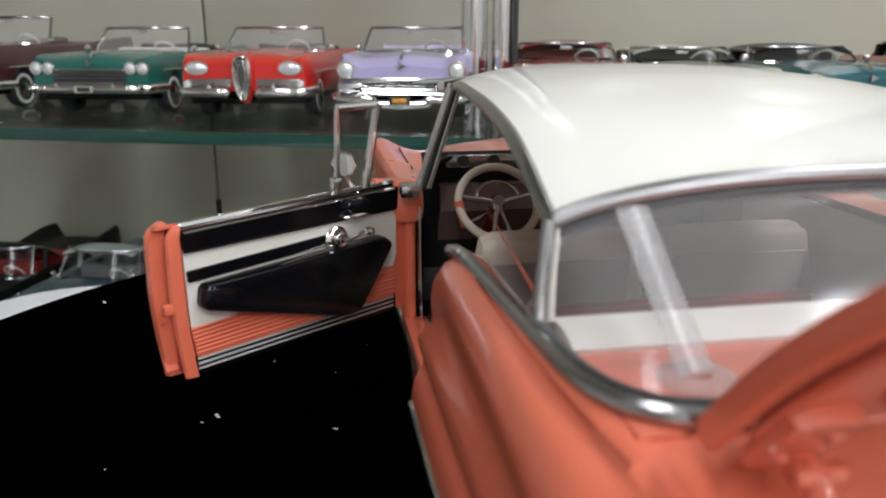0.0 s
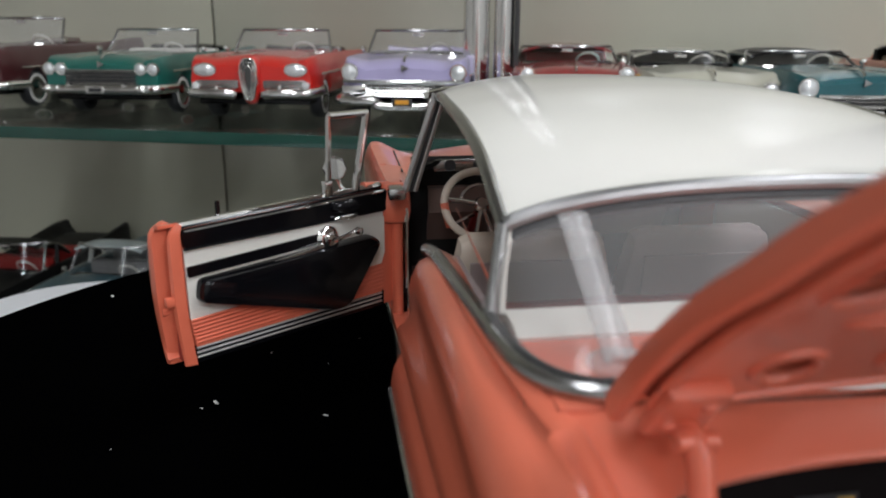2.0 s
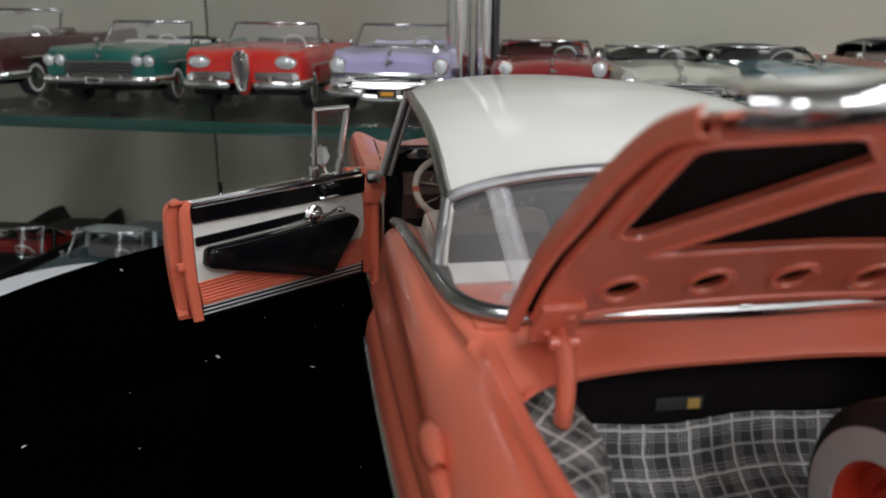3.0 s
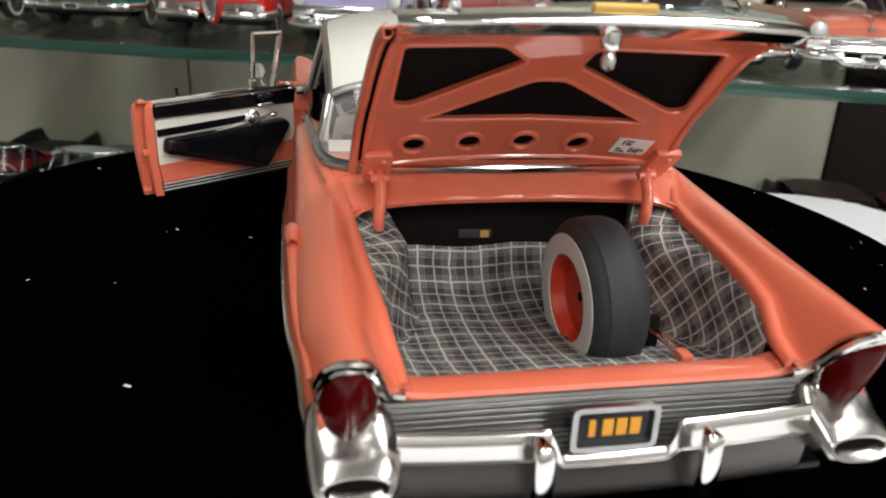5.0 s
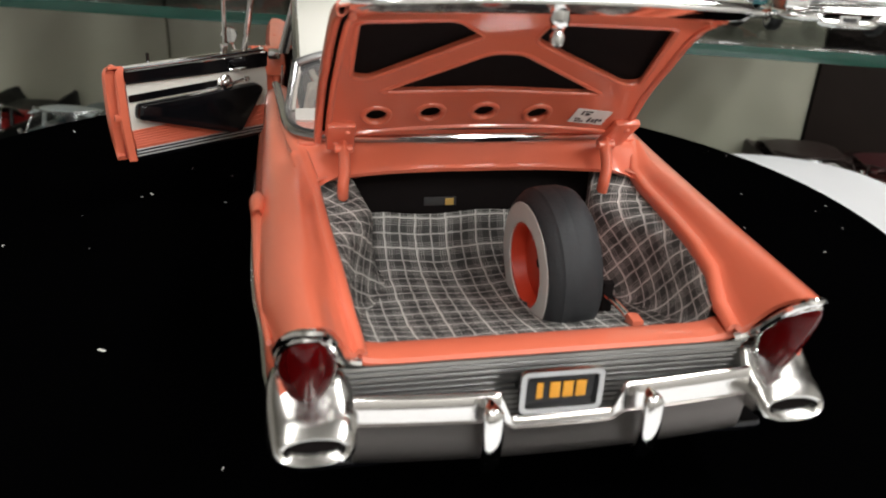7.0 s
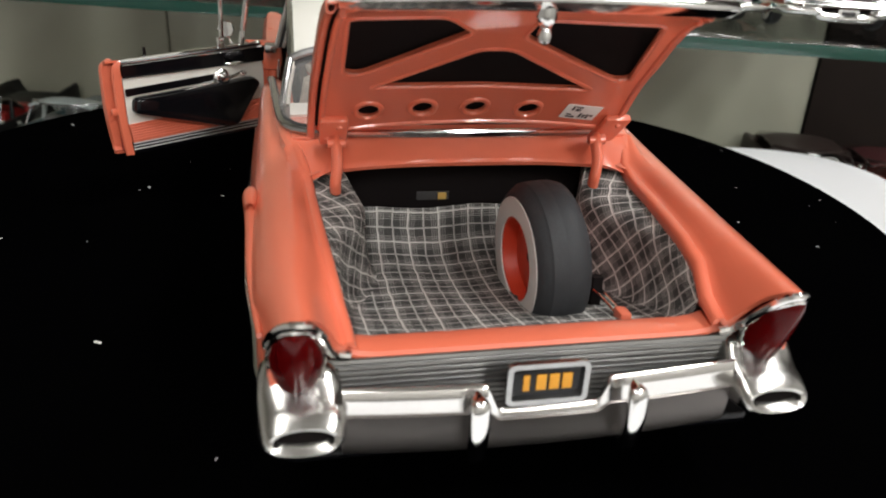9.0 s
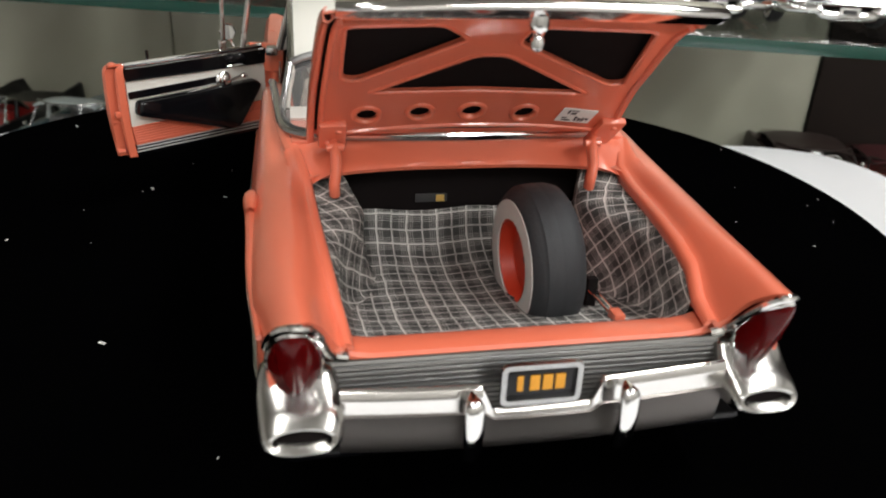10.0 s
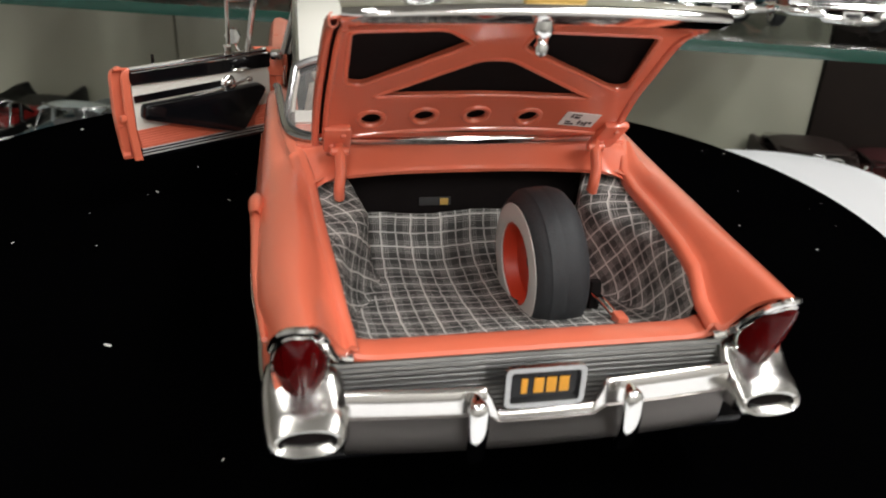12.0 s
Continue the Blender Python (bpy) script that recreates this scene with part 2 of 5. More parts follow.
def lathe(bm, profile, seg=32, axis="x", at=(0, 0, 0), squash=(1, 1, 1)):
    """Turns (radius, along) pairs round an axis."""
    at = Vector(at)
    rings = []
    for r, h in profile:
        ring = []
        for k in range(seg):
            w = 2 * math.pi * k / seg
            c, s = r * math.cos(w), r * math.sin(w)
            q = {"x": (h, c, s), "y": (c, h, s), "z": (c, s, h)}[axis]
            ring.append(at + Vector((q[0] * squash[0], q[1] * squash[1], q[2] * squash[2])))
        rings.append(ring)
    loft(bm, rings, closed=True)
    big = max(r for r, _ in profile)
    for r, ring in ((profile[0][0], rings[0]), (profile[-1][0], rings[-1])):
        if r < 0.12 * big:
            bm.faces.new([bm.verts.new(p) for p in ring])
    bmesh.ops.remove_doubles(bm, verts=bm.verts, dist=1e-6)
    return bm


def block(bm, lo, hi, bevel=0.0, m=None, seg=2):
    lo, hi = Vector(lo), Vector(hi)
    made = bmesh.ops.create_cube(bm, size=1)["verts"]
    for v in made:
        v.co = Vector([(lo[i] + hi[i]) / 2 + v.co[i] * (hi[i] - lo[i]) for i in range(3)])
    if bevel:
        edges = list({e for v in made for e in v.link_edges})
        made = [v for v in bmesh.ops.bevel(bm, geom=edges, offset=bevel, segments=seg, profile=0.6, affect="EDGES")["verts"]] + [v for v in made if v.is_valid]
    if m:
        seen = set(v for v in made if v.is_valid)
        bmesh.ops.transform(bm, matrix=m, verts=list(seen))
    return bm


def rounded(poly, r, n=4):
    """A polygon's outline with its corners rounded."""
    out, m = [], len(poly)
    for i in range(m):
        a, b, c = Vector(poly[i - 1]), Vector(poly[i]), Vector(poly[(i + 1) % m])
        d1, d2 = (a - b), (c - b)
        k = min(r, d1.length * 0.45, d2.length * 0.45)
        p, q = b + d1.normalized() * k, b + d2.normalized() * k
        for j in range(n + 1):
            s = j / n
            out.append((p * (1 - s) ** 2 + b * 2 * s * (1 - s) + q * s * s))
    return out


def plate(bm, outline, holes, put, depth):
    """A flat sheet with an outline and holes, depth thick; put(u, v, w) gives the place."""
    edges = []
    for loop in (outline, *holes):
        vs = [bm.verts.new((p[0], p[1], 0)) for p in loop]
        edges += [bm.edges.new((vs[i - 1], vs[i])) for i in range(len(vs))]
    bmesh.ops.triangle_fill(bm, edges=edges, use_beauty=True, use_dissolve=False)
    got = bmesh.ops.extrude_face_region(bm, geom=bm.faces[:])
    for v in got["geom"]:
        if isinstance(v, bmesh.types.BMVert):
            v.co.z += depth
    for v in bm.verts:
        v.co = put(*v.co)
    return bm


def circle(cx, cy, rx, ry=None, n=20):
    ry = rx if ry is None else ry
    return [(cx + rx * math.cos(2 * math.pi * k / n), cy + ry * math.sin(2 * math.pi * k / n)) for k in range(n)]


def both(fn):
    """Runs a builder for the left (-1) and the right (1) side."""
    for side in (-1, 1):
        fn(side)

# ---- the room and the cabinet ----
FLOOR_Z, CEIL_Z = -16.0, 27.0
ROOM = (-34.0, 34.0, -60.0, 7.0)        # u from, to; v from, to


def cab_box(name, u0, u1, v0, v1, z0, z1, mat, bevel=0.0, parent=None, label=""):
    bm = bmesh.new()
    block(bm, (u0, v0, z0), (u1, v1, z1), bevel)
    bmesh.ops.transform(bm, matrix=Matrix.Translation((0, 10.0, 0)) @ Matrix.Rotation(radians(TURN), 4, "Z"), verts=bm.verts)
    return link(name, bm, mat, parent, label)


U0, U1, V0, V1 = ROOM
tagged(cab_box("floor", U0, U1, V0, V1 + 1, FLOOR_Z - 1, FLOOR_Z, FLOORING), "grey-brown tiled room floor", "floor", kind="structure")
tagged(cab_box("ceiling", U0, U1, V0, V1 + 1, CEIL_Z, CEIL_Z + 1, PLASTER), "white plaster room ceiling", "ceiling", kind="structure")
tagged(cab_box("wall_west", U0 - 1, U0, V0, V1 + 1, FLOOR_Z, CEIL_Z, WALL_PAINT), "pale plaster side wall", "wall", kind="structure")
tagged(cab_box("wall_east", U1, U1 + 1, V0, V1 + 1, FLOOR_Z, CEIL_Z, WALL_PAINT), "pale plaster side wall", "wall", kind="structure")
tagged(cab_box("wall_south", U0 - 1, U1 + 1, V0 - 1, V0, FLOOR_Z, CEIL_Z, WALL_PAINT), "pale plaster wall behind the table", "wall", kind="structure")
# back wall of lacquered panels with an open joint between them
wall = tagged(cab_box("wall_north", U0 - 1, U1 + 1, V1 + 0.12, V1 + 1, FLOOR_Z, CEIL_Z, GASKET), "grey lacquered back wall of the display cabinet", "wall", kind="structure")
cab_box("panel", U0, -6.44, V1, V1 + 0.12, FLOOR_Z, CEIL_Z, PANEL, 0.02, wall)
cab_box("panel", -6.38, 9.40, V1, V1 + 0.12, FLOOR_Z, CEIL_Z, PANEL, 0.02, wall)
cab_box("panel", 9.43, U1, V1 - 0.12, V1 + 0.12, FLOOR_Z, CEIL_Z, WENGE, 0.02, wall, "dark brown wooden panel")

# two glass shelves with green front edges
SHELF_Z, LOW_Z = 0.5, -3.85


def glass_shelf(z, label):
    t = thing("glass_shelf", label, "shelf")
    bm = bmesh.new()
    block(bm, (U0 + 1, 0.03, z - 0.17), (U1 - 1, V1 - 0.15, z), 0.006)
    bmesh.ops.transform(bm, matrix=Matrix.Translation((0, 10.0, 0)) @ Matrix.Rotation(radians(TURN), 4, "Z"), verts=bm.verts)
    part("sheet", bm, GLASS_TOP, t)
    bm = bmesh.new()
    block(bm, (U0 + 1, 0.0, z - 0.175), (U1 - 1, 0.028, z + 0.003), 0.008)
    bmesh.ops.transform(bm, matrix=Matrix.Translation((0, 10.0, 0)) @ Matrix.Rotation(radians(TURN), 4, "Z"), verts=bm.verts)
    part("edge", bm, GLASS_EDGE, t, "polished green glass edge")
    return t


glass_shelf(SHELF_Z, "thick clear glass shelf carrying a row of model cars")
glass_shelf(LOW_Z, "lower clear glass shelf carrying model cars")

# chrome uprights of the cabinet
post = thing("cabinet_post", "polished chrome upright standing between the model cars", "post")
for k, (du, r) in enumerate(((-0.12, 0.21), (0.30, 0.16))):
    bm = bmesh.new()
    c = cab(0.42 + du, 2.5 + 0.1 * k)
    lathe(bm, [(r * 0.95, FLOOR_Z + 0.01), (r, FLOOR_Z + 0.05), (r, CEIL_Z - 0.05), (r * 0.95, CEIL_Z - 0.01)], 28, "z", (c.x, c.y, 0))
    part("tube", bm, CHROME, post)
bm = bmesh.new()
c = cab(0.93, 2.56)
block(bm, (-0.04, -0.06, FLOOR_Z + 0.02), (0.04, 0.06, CEIL_Z - 0.02), 0.01, Matrix.Translation((c.x, c.y, 0)) @ Matrix.Rotation(radians(TURN), 4, "Z"))
part("web", bm, GASKET, post, "dark slotted channel")

# square white table with rounded corners and the black turntable on it
TOP_Z = -1.25
table = thing("table", "square white laminate table with rounded corners", "table")
TABLE_AT = Matrix.Rotation(radians(-8.5), 4, "Z") @ Matrix.Translation((-0.1, 2.57, 0))
square = rounded([(-6.7, -6.7), (6.7, -6.7), (6.7, 6.7), (-6.7, 6.7)], 1.75, 12)
bm = bmesh.new()
rings = []
for f, z in ((0.9925, TOP_Z - 0.45), (1.0, TOP_Z - 0.4), (1.0, TOP_Z - 0.05), (0.9985, TOP_Z - 0.015), (0.994, TOP_Z)):
    rings.append([TABLE_AT @ Vector((p[0] * f, p[1] * f, z)) for p in square])
loft(bm, rings, closed=True, cap=True)
part("tabletop", bm, TABLE_WHITE, table)
bm = bmesh.new()
c = TABLE_AT @ Vector((0, 0, 0))
lathe(bm, [(3.2, FLOOR_Z), (3.2, FLOOR_Z + 0.3), (0.9, FLOOR_Z + 0.6), (0.8, TOP_Z - 0.9), (2.2, TOP_Z - 0.46)], 48, "z", (c.x, c.y, 0))
part("pedestal", bm, DULL, table)
DISC = (-0.18, 3.33, 3.86)
stand = thing("turntable", "black velvet covered round turntable with specks of dust", "turntable")
bm = bmesh.new()
r = DISC[2]
lathe(bm, [(0.01, -0.14), (r - 0.03, -0.14), (r, -0.11), (r, -0.02), (r - 0.02, 0.0), (0.01, 0.0)], 160, "z", (DISC[0], DISC[1], 0))
part("platter", bm, VELVET, stand)
bm = bmesh.new()
lathe(bm, [(2.9, TOP_Z), (3.0, TOP_Z + 0.04), (3.0, -0.20), (2.9, -0.142)], 64, "z", (DISC[0], DISC[1], 0))
part("base", bm, GASKET, stand)
rng = random.Random(5)
bm = bmesh.new()
flecks = [(-1.87, 1.45, 0.022), (-1.94, 3.74, 0.02), (-1.38, 3.52, 0.014), (-2.73, 2.84, 0.012), (-2.89, 5.54, 0.02)]
while len(flecks) < 60:
    a, q = rng.uniform(0, 6.283), DISC[2] * math.sqrt(rng.random()) * 0.97
    flecks.append((DISC[0] + q * math.cos(a), DISC[1] + q * math.sin(a), rng.uniform(0.004, 0.011)))
for x, y, q in flecks:
    w = rng.uniform(0, 3.14)
    block(bm, (-q, -q * 0.4, 0.0), (q, q * 0.4, q * 0.35), q * 0.12, Matrix.Translation((x, y, 0.001)) @ Matrix.Rotation(w, 4, "Z"), 1)
tagged(link("dust", bm, DUST), "pale specks of dust lying on black velvet", "dust", kind="stuff")


# ceiling lamps, none in view: long tubes in white trays
def ceiling_lamp(x, y, turn, watts, length=22.0, width=4.5):
    t = thing("ceiling_lamp", "unseen long white ceiling lamp with a glowing diffuser", "lamp", "ceiling lamps")
    m = Matrix.Translation((x, y, CEIL_Z)) @ Matrix.Rotation(radians(turn), 4, "Z")
    bm = bmesh.new()
    block(bm, (-length / 2 - 0.3, -width / 2 - 0.3, -0.5), (length / 2 + 0.3, width / 2 + 0.3, -0.02), 0.08, m)
    part("tray", bm, PLASTER, t)
    bm = bmesh.new()
    block(bm, (-length / 2, -width / 2, -0.8), (length / 2, width / 2, -0.5), 0.1, m)
    part("diffuser", bm, GLOW, t)
    lamp = bpy.data.lights.new("lamp_light", "AREA")
    lamp.shape, lamp.size, lamp.size_y, lamp.energy, lamp.color = "RECTANGLE", length * S, width * S, watts, (1.0, 0.988, 0.97)
    ob = new("lamp_light", lamp)
    ob.matrix_world = Matrix.Translation(Vector((x, y, CEIL_Z - 0.85)) * S) @ Matrix.Rotation(radians(turn), 4, "Z")
    ob.parent = t


ceiling_lamp(15, -5, 78, LAMP_W * 2.0)
ceiling_lamp(-9, -7, 78, LAMP_W * 0.75)
# unseen rear pair, added to brighten the back wall, boot and door
ceiling_lamp(14, -37, 78, LAMP_W * 3.4)
ceiling_lamp(-9, -36, 78, LAMP_W * 2.0)

# ---- the coral model car on the turntable ----
car = thing("model_car", "coral and ivory hardtop model car with open door and boot", "model car")
XI = curve([(0, 0.675), (0.2, 0.687), (0.3, 0.707), (0.4, 0.716), (0.6, 0.733), (0.8, 0.747), (1.0, 0.759), (1.2, 0.768), (1.32, 0.778), (1.45, 0.83), (1.7, 0.90), (2.0, 0.93), (3.0, 0.955)])
ZI = curve([(0, 0.74), (0.22, 0.785), (0.3, 0.828), (0.4, 0.864), (0.5, 0.884), (0.75, 0.906), (1.05, 0.925), (1.2, 0.935), (1.3, 0.963), (1.45, 1.06), (2.0, 1.075), (3.1, 1.075)])
XC = curve([(0, 0.885), (0.4, 0.92), (1.2, 0.945), (2.0, 0.965), (3.1, 0.985)])
ZC = curve([(0, 0.935), (0.4, 0.945), (0.9, 0.974), (1.4, 1.008), (2.0, 1.055), (3.1, 1.07)])
XO = curve([(0, 0.98), (0.25, 1.025), (0.8, 1.045), (1.3, 1.05), (3.1, 1.045), (4.7, 1.06), (5.4, 1.06), (5.75, 1.03), (5.86, 0.97)])


TAIL = curve([(0.66, 0.11), (0.71, 0.095), (0.78, 0.04), (0.83, -0.045), (0.88, -0.075), (0.93, -0.04), (0.96, 0.03), (1.0, 0.12)])     # the fender's end follows the lamp


SWELL = curve([(0, 0), (0.45, 0), (1.0, 0.55), (1.8, 0.9), (2.4, 1), (3.0, 1), (3.9, 0), (6, 0)])     # how far the lower flank stands out


def flank(y, zc):
    """The body side from under the crest over a feature ridge down to the sill."""
    xo, k = XO(y), SWELL(y)
    q = 1 - 0.58 * max(0.0, min(1.0, (0.55 - y) / 0.5))      # the lower edge rises to the bumper end
    g = min(1.0, y / 0.4)
    low = [(xo - 0.004 - 0.018 * g + 0.06 * k, 0.70 + 0.025 * k), (xo - 0.006 - 0.039 * g + 0.06 * k, 0.645), (xo - 0.006 - 0.006 * g + 0.06 * k, 0.60 - 0.03 * k),
           (xo - 0.008 + 0.07 * k, 0.52 - 0.04 * k), (xo - 0.03 + 0.075 * k, 0.42 - 0.02 * k), (xo - 0.09 + 0.07 * k, 0.27)]
    return [(xo - 0.012, zc - 0.09), (xo - 0.012 * k, zc - 0.16 - 0.04 * k)] + [(x, 0.70 - (0.70 - z) * q) for x, z in low]


def quarter(side, y0, y1, n=22):
    rings = []
    for y in steps(y0, y1, n):
        drop = 0.09 * max(0.0, (y - y1 + 0.22) / 0.22) ** 2.5 if side < 0 else 0.0
        xi, zi, xc, zc = XI(y), ZI(y) - drop, XC(y), ZC(y) - drop
        g = min(1.0, (xc - xi) / 0.2)
        prof = [(xi, zi - 0.04 + 0.022 * max(0.0, 1 - y / 0.3)), (xi, zi - 0.012), (xi + 0.012 * g, zi + 0.008), (xi + 0.034 * g, zi + 0.015 * g), (xi + 0.058 * g, zi + 0.013 * g),
                ((xi + xc) / 2 + 0.01 * g, (zi + zc) / 2 + 0.03 * g), (xc - 0.04, zc + 0.008), (xc + 0.03, zc - 0.012)] + flank(y, zc)
        back = max(0.0, 1 - y / 0.34)
        rings.append(spline([(side * x, y + back * TAIL(x) if z > 0.69 else y + back * 0.05, z) for x, z in prof], 3))
    bm = bmesh.new()
    loft(bm, rings)
    return thicken(bm, 0.022)


for side, end in ((-1, 2.82), (1, 4.06)):
    part("rear_fender", quarter(side, 0.0, end), CORAL, car)

# deck between the boot opening and the rear window, and the boot's rear sill
bm = bmesh.new()
rings = []
for x in steps(-0.84, 0.84, 30):
    w = min(1.0, abs(x) / 0.8) ** 3
    sink = max(0.0, min(1.0, (abs(x) - 0.68) / 0.10))
    rings.append([(x, y, z + sink * min(0.0, ZI(y) - 0.004 - z)) for y, z in ((1.375 - 0.13 * w, 0.95), (1.348 - 0.13 * w, 0.953), (1.338 - 0.13 * w, 0.972), (1.352 - 0.12 * w, 0.992), (1.38 - 0.08 * w, 1.015), (1.40, 1.06), (1.425 + 0.03 * w, 1.085), (1.50 + 0.05 * w, 1.09))])
loft(bm, rings)
part("rear_deck", thicken(bm, 0.02), CORAL, car)
bm = bmesh.new()
rings = []
for x in steps(-0.73, 0.73, 24):
    w = max(0.0, abs(x) - 0.6) / 0.13
    lift = 0.03 * w * w
    rings.append([(x, y, z + lift) for y, z in ((0.27, 0.60), (0.262, 0.66), (0.25, 0.682), (0.22, 0.694), (0.155, 0.694), (0.128, 0.688), (0.117, 0.675), (0.118, 0.66))])
loft(bm, rings)
part("rear_sill", thicken(bm, 0.015), CORAL, car)

# floor pan and hidden underbody
bm = bmesh.new()
block(bm, (-0.93, 0.1, 0.24), (0.93, 5.75, 0.30), 0.03)
part("floor_pan", bm, BLACK, car)

# front fenders, hood and nose
HOODZ = curve([(3.9, 1.07), (4.6, 1.085), (5.2, 1.065), (5.7, 1.0), (5.86, 0.87)])


def front_ring(y, xin):
    hz = HOODZ(y)
    k = max(0.0, (y - 4.1) / 1.7)
    zc = 1.07 + 0.005 * min(1, k * 1.6) - 0.05 * max(0, k - 0.93) / 0.07
    xo = XO(y)
    left = [(xo - 0.09, 0.27), (xo - 0.03, 0.42), (xo - 0.008, 0.52), (xo - 0.012, 0.60), (xo - 0.045, 0.645), (xo - 0.022, 0.70), (xo, zc - 0.16), (xo - 0.012, zc - 0.07),
            (xo - 0.05, zc), (xo - 0.13, zc - 0.01), (xo - 0.25, zc - 0.07), (0.66, hz - 0.03), (0.5, hz + 0.0), (0.25, hz + 0.03), (0.0, hz + 0.045)]
    return left


bm = bmesh.new()
rings = []
for y in steps(4.66, 5.86, 22):
    h = front_ring(y, 0)
    full = [(-x, y, z) for x, z in h] + [(x, y, z) for x, z in reversed(h[:-1])]
    rings.append(spline(full, 2))
loft(bm, rings)
bmesh.ops.contextual_create(bm, geom=[e for e in bm.edges if e.is_boundary and all(v.co.y > 5.8 for v in e.verts)])
part("front_body", thicken(bm, 0.02), CORAL, car)
bm = bmesh.new()
tube(bm, [(-0.62, 5.88, 0.72), (0, 5.93, 0.72), (0.62, 5.88, 0.72)], 0.05)
part("grille_bar", bm, CHROME, car)
bm = bmesh.new()
tube(bm, spline([(-0.98, 5.7, 0.5), (-0.8, 5.98, 0.5), (0, 6.06, 0.5), (0.8, 5.98, 0.5), (0.98, 5.7, 0.5)], 6), 0.09)
part("front_bumper", bm, CHROME, car)


def headlamp(side):
    bm = bmesh.new()
    lathe(bm, [(0.13, 5.82), (0.13, 5.88), (0.10, 5.91), (0.02, 5.93)], 24, "y", (side * 0.83, 0, 0.79))
    part("headlamp", bm, LAMP_CLEAR, car)
    bm = bmesh.new()
    tube(bm, [(side * 0.83 + 0.145 * math.cos(w), 5.90, 0.79 + 0.145 * math.sin(w)) for w in steps(0, 2 * math.pi, 23)[:-1]], 0.022, 8, closed=True)
    part("headlamp_rim", bm, CHROME, car)


both(headlamp)
bm = bmesh.new()
tube(bm, spline([(-0.12, 5.0, 1.06), (0, 5.3, 1.065), (0, 5.6, 1.02)], 5), 0.018)
part("hood_ornament", bm, CHROME, car)
# seam between hood and fenders
for side in (-1, 1):
    bm = bmesh.new()
    tube(bm, spline([(side * 0.885, 4.46, 1.062), (side * 0.875, 4.62, 1.05), (side * 0.855, 4.99, 1.026), (side * 0.838, 5.5, 1.025)], 6), 0.006, 6)
    part("hood_seam", bm, GASKET, car)

# fender tops beside the wrapped windscreen
for side in (-1, 1):
    bm = bmesh.new()
    rings = []
    for y in steps(4.02, 4.66, 8):
        k = (y - 4.02) / 0.64
        h = front_ring(y, 0)[:9] + [(0.96 - 0.10 * k, 1.055), (0.955 - 0.25 * k, 1.03)]
        rings.append(spline([(side * x, y, z) for x, z in h], 2))
    loft(bm, rings)
    part("front_fender", thicken(bm, 0.02), CORAL, car)
# cowl and dashboard
def screen_y(x, s=0.0):
    """The wrapped windscreen's line across the car; s from its foot (0) to its head (1)."""
    return 3.9 + (0.78 - 0.42 * s) * (1 - abs(x) ** 3.2) - 0.08 * s


bm = bmesh.new()
loft(bm, [[(x * 0.93, screen_y(x) + dy, z + 0.02 * (1 - x * x)) for x in steps(-0.66, 0.66, 24)] for dy, z in ((0.10, 1.07), (0.03, 1.085), (-0.03, 1.085))])
part("cowl", thicken(bm, 0.02), CORAL, car)
bm = bmesh.new()
loft(bm, [[(x * 0.84, min(screen_y(x * 0.90) - 0.02, y), z) if y > 4.5 else (x * 0.84, y, z) for x in steps(-1, 1, 20)] for y, z in ((4.62, 1.11), (4.44, 1.15), (4.39, 1.16), (4.36, 1.145), (4.375, 0.985))])
part("dashboard", thicken(bm, 0.03), DASH, car, "black padded dashboard top")
bm = bmesh.new()
loft(bm, [[(x, y, z) for x in steps(-0.745, 0.745, 10)] for y, z in ((4.42, 0.982), (4.365, 0.965), (4.355, 0.84), (4.42, 0.74), (4.5, 0.5))])
part("lower_dash", thicken(bm, 0.02), BROWN, car)
bm = bmesh.new()
block(bm, (-0.72, 4.338, 1.075), (-0.25, 4.40, 1.145), 0.02)
part("gauge_panel", bm, DULL, car, "grey instrument cluster")
for x in (-0.68, -0.625, -0.53, -0.30, -0.2, 0.1, 0.2):
    bm = bmesh.new()
    lathe(bm, [(0.022, 4.31), (0.024, 4.32), (0.016, 4.35), (0.014, 4.39)], 14, "y", (x, 0.02, 1.032))
    part("knob", bm, CHROME, car)
for x in (-0.62, -0.45, -0.28):
    bm = bmesh.new()
    lathe(bm, [(0.004, 4.330), (0.03, 4.332), (0.034, 4.326), (0.034, 4.34), (0.03, 4.35)], 18, "y", (x, 0.004, 1.112))
    part("dial", bm, GASKET, car)
bm = bmesh.new()
block(bm, (-0.88, 4.43, 0.30), (0.88, 4.50, 1.0), 0.01)
part("firewall", bm, DASH, car)

# steering wheel
HUB = Vector((-0.49, 4.05, 0.94))
tilt = Matrix.Translation(HUB) @ Matrix.Rotation(radians(52), 4, "X")
bm = bmesh.new()
tube(bm, [tilt @ Vector((0.208 * math.cos(w), 0.208 * math.sin(w), 0)) for w in steps(0, 2 * math.pi, 40)[:-1]], 0.022, 10, closed=True)
part("steering_wheel", bm, BEIGE, car, "ivory steering wheel rim")
bm = bmesh.new()
tube(bm, [tilt @ Vector((0.12 * math.cos(w), 0.12 * math.sin(w), 0.004)) for w in steps(math.pi * 0.1, math.pi * 0.9, 14)], 0.009, 6)
part("horn_ring", bm, CHROME, car)
for w in (0.2, math.pi - 0.2, 1.42 * math.pi, 1.58 * math.pi):
    bm = bmesh.new()
    tube(bm, [tilt @ Vector((0.03 * math.cos(w), 0.03 * math.sin(w), 0)), tilt @ Vector((0.215 * math.cos(w), 0.215 * math.sin(w), 0))], 0.013, 8)
    part("spoke", bm, CHROME, car)
bm = bmesh.new()
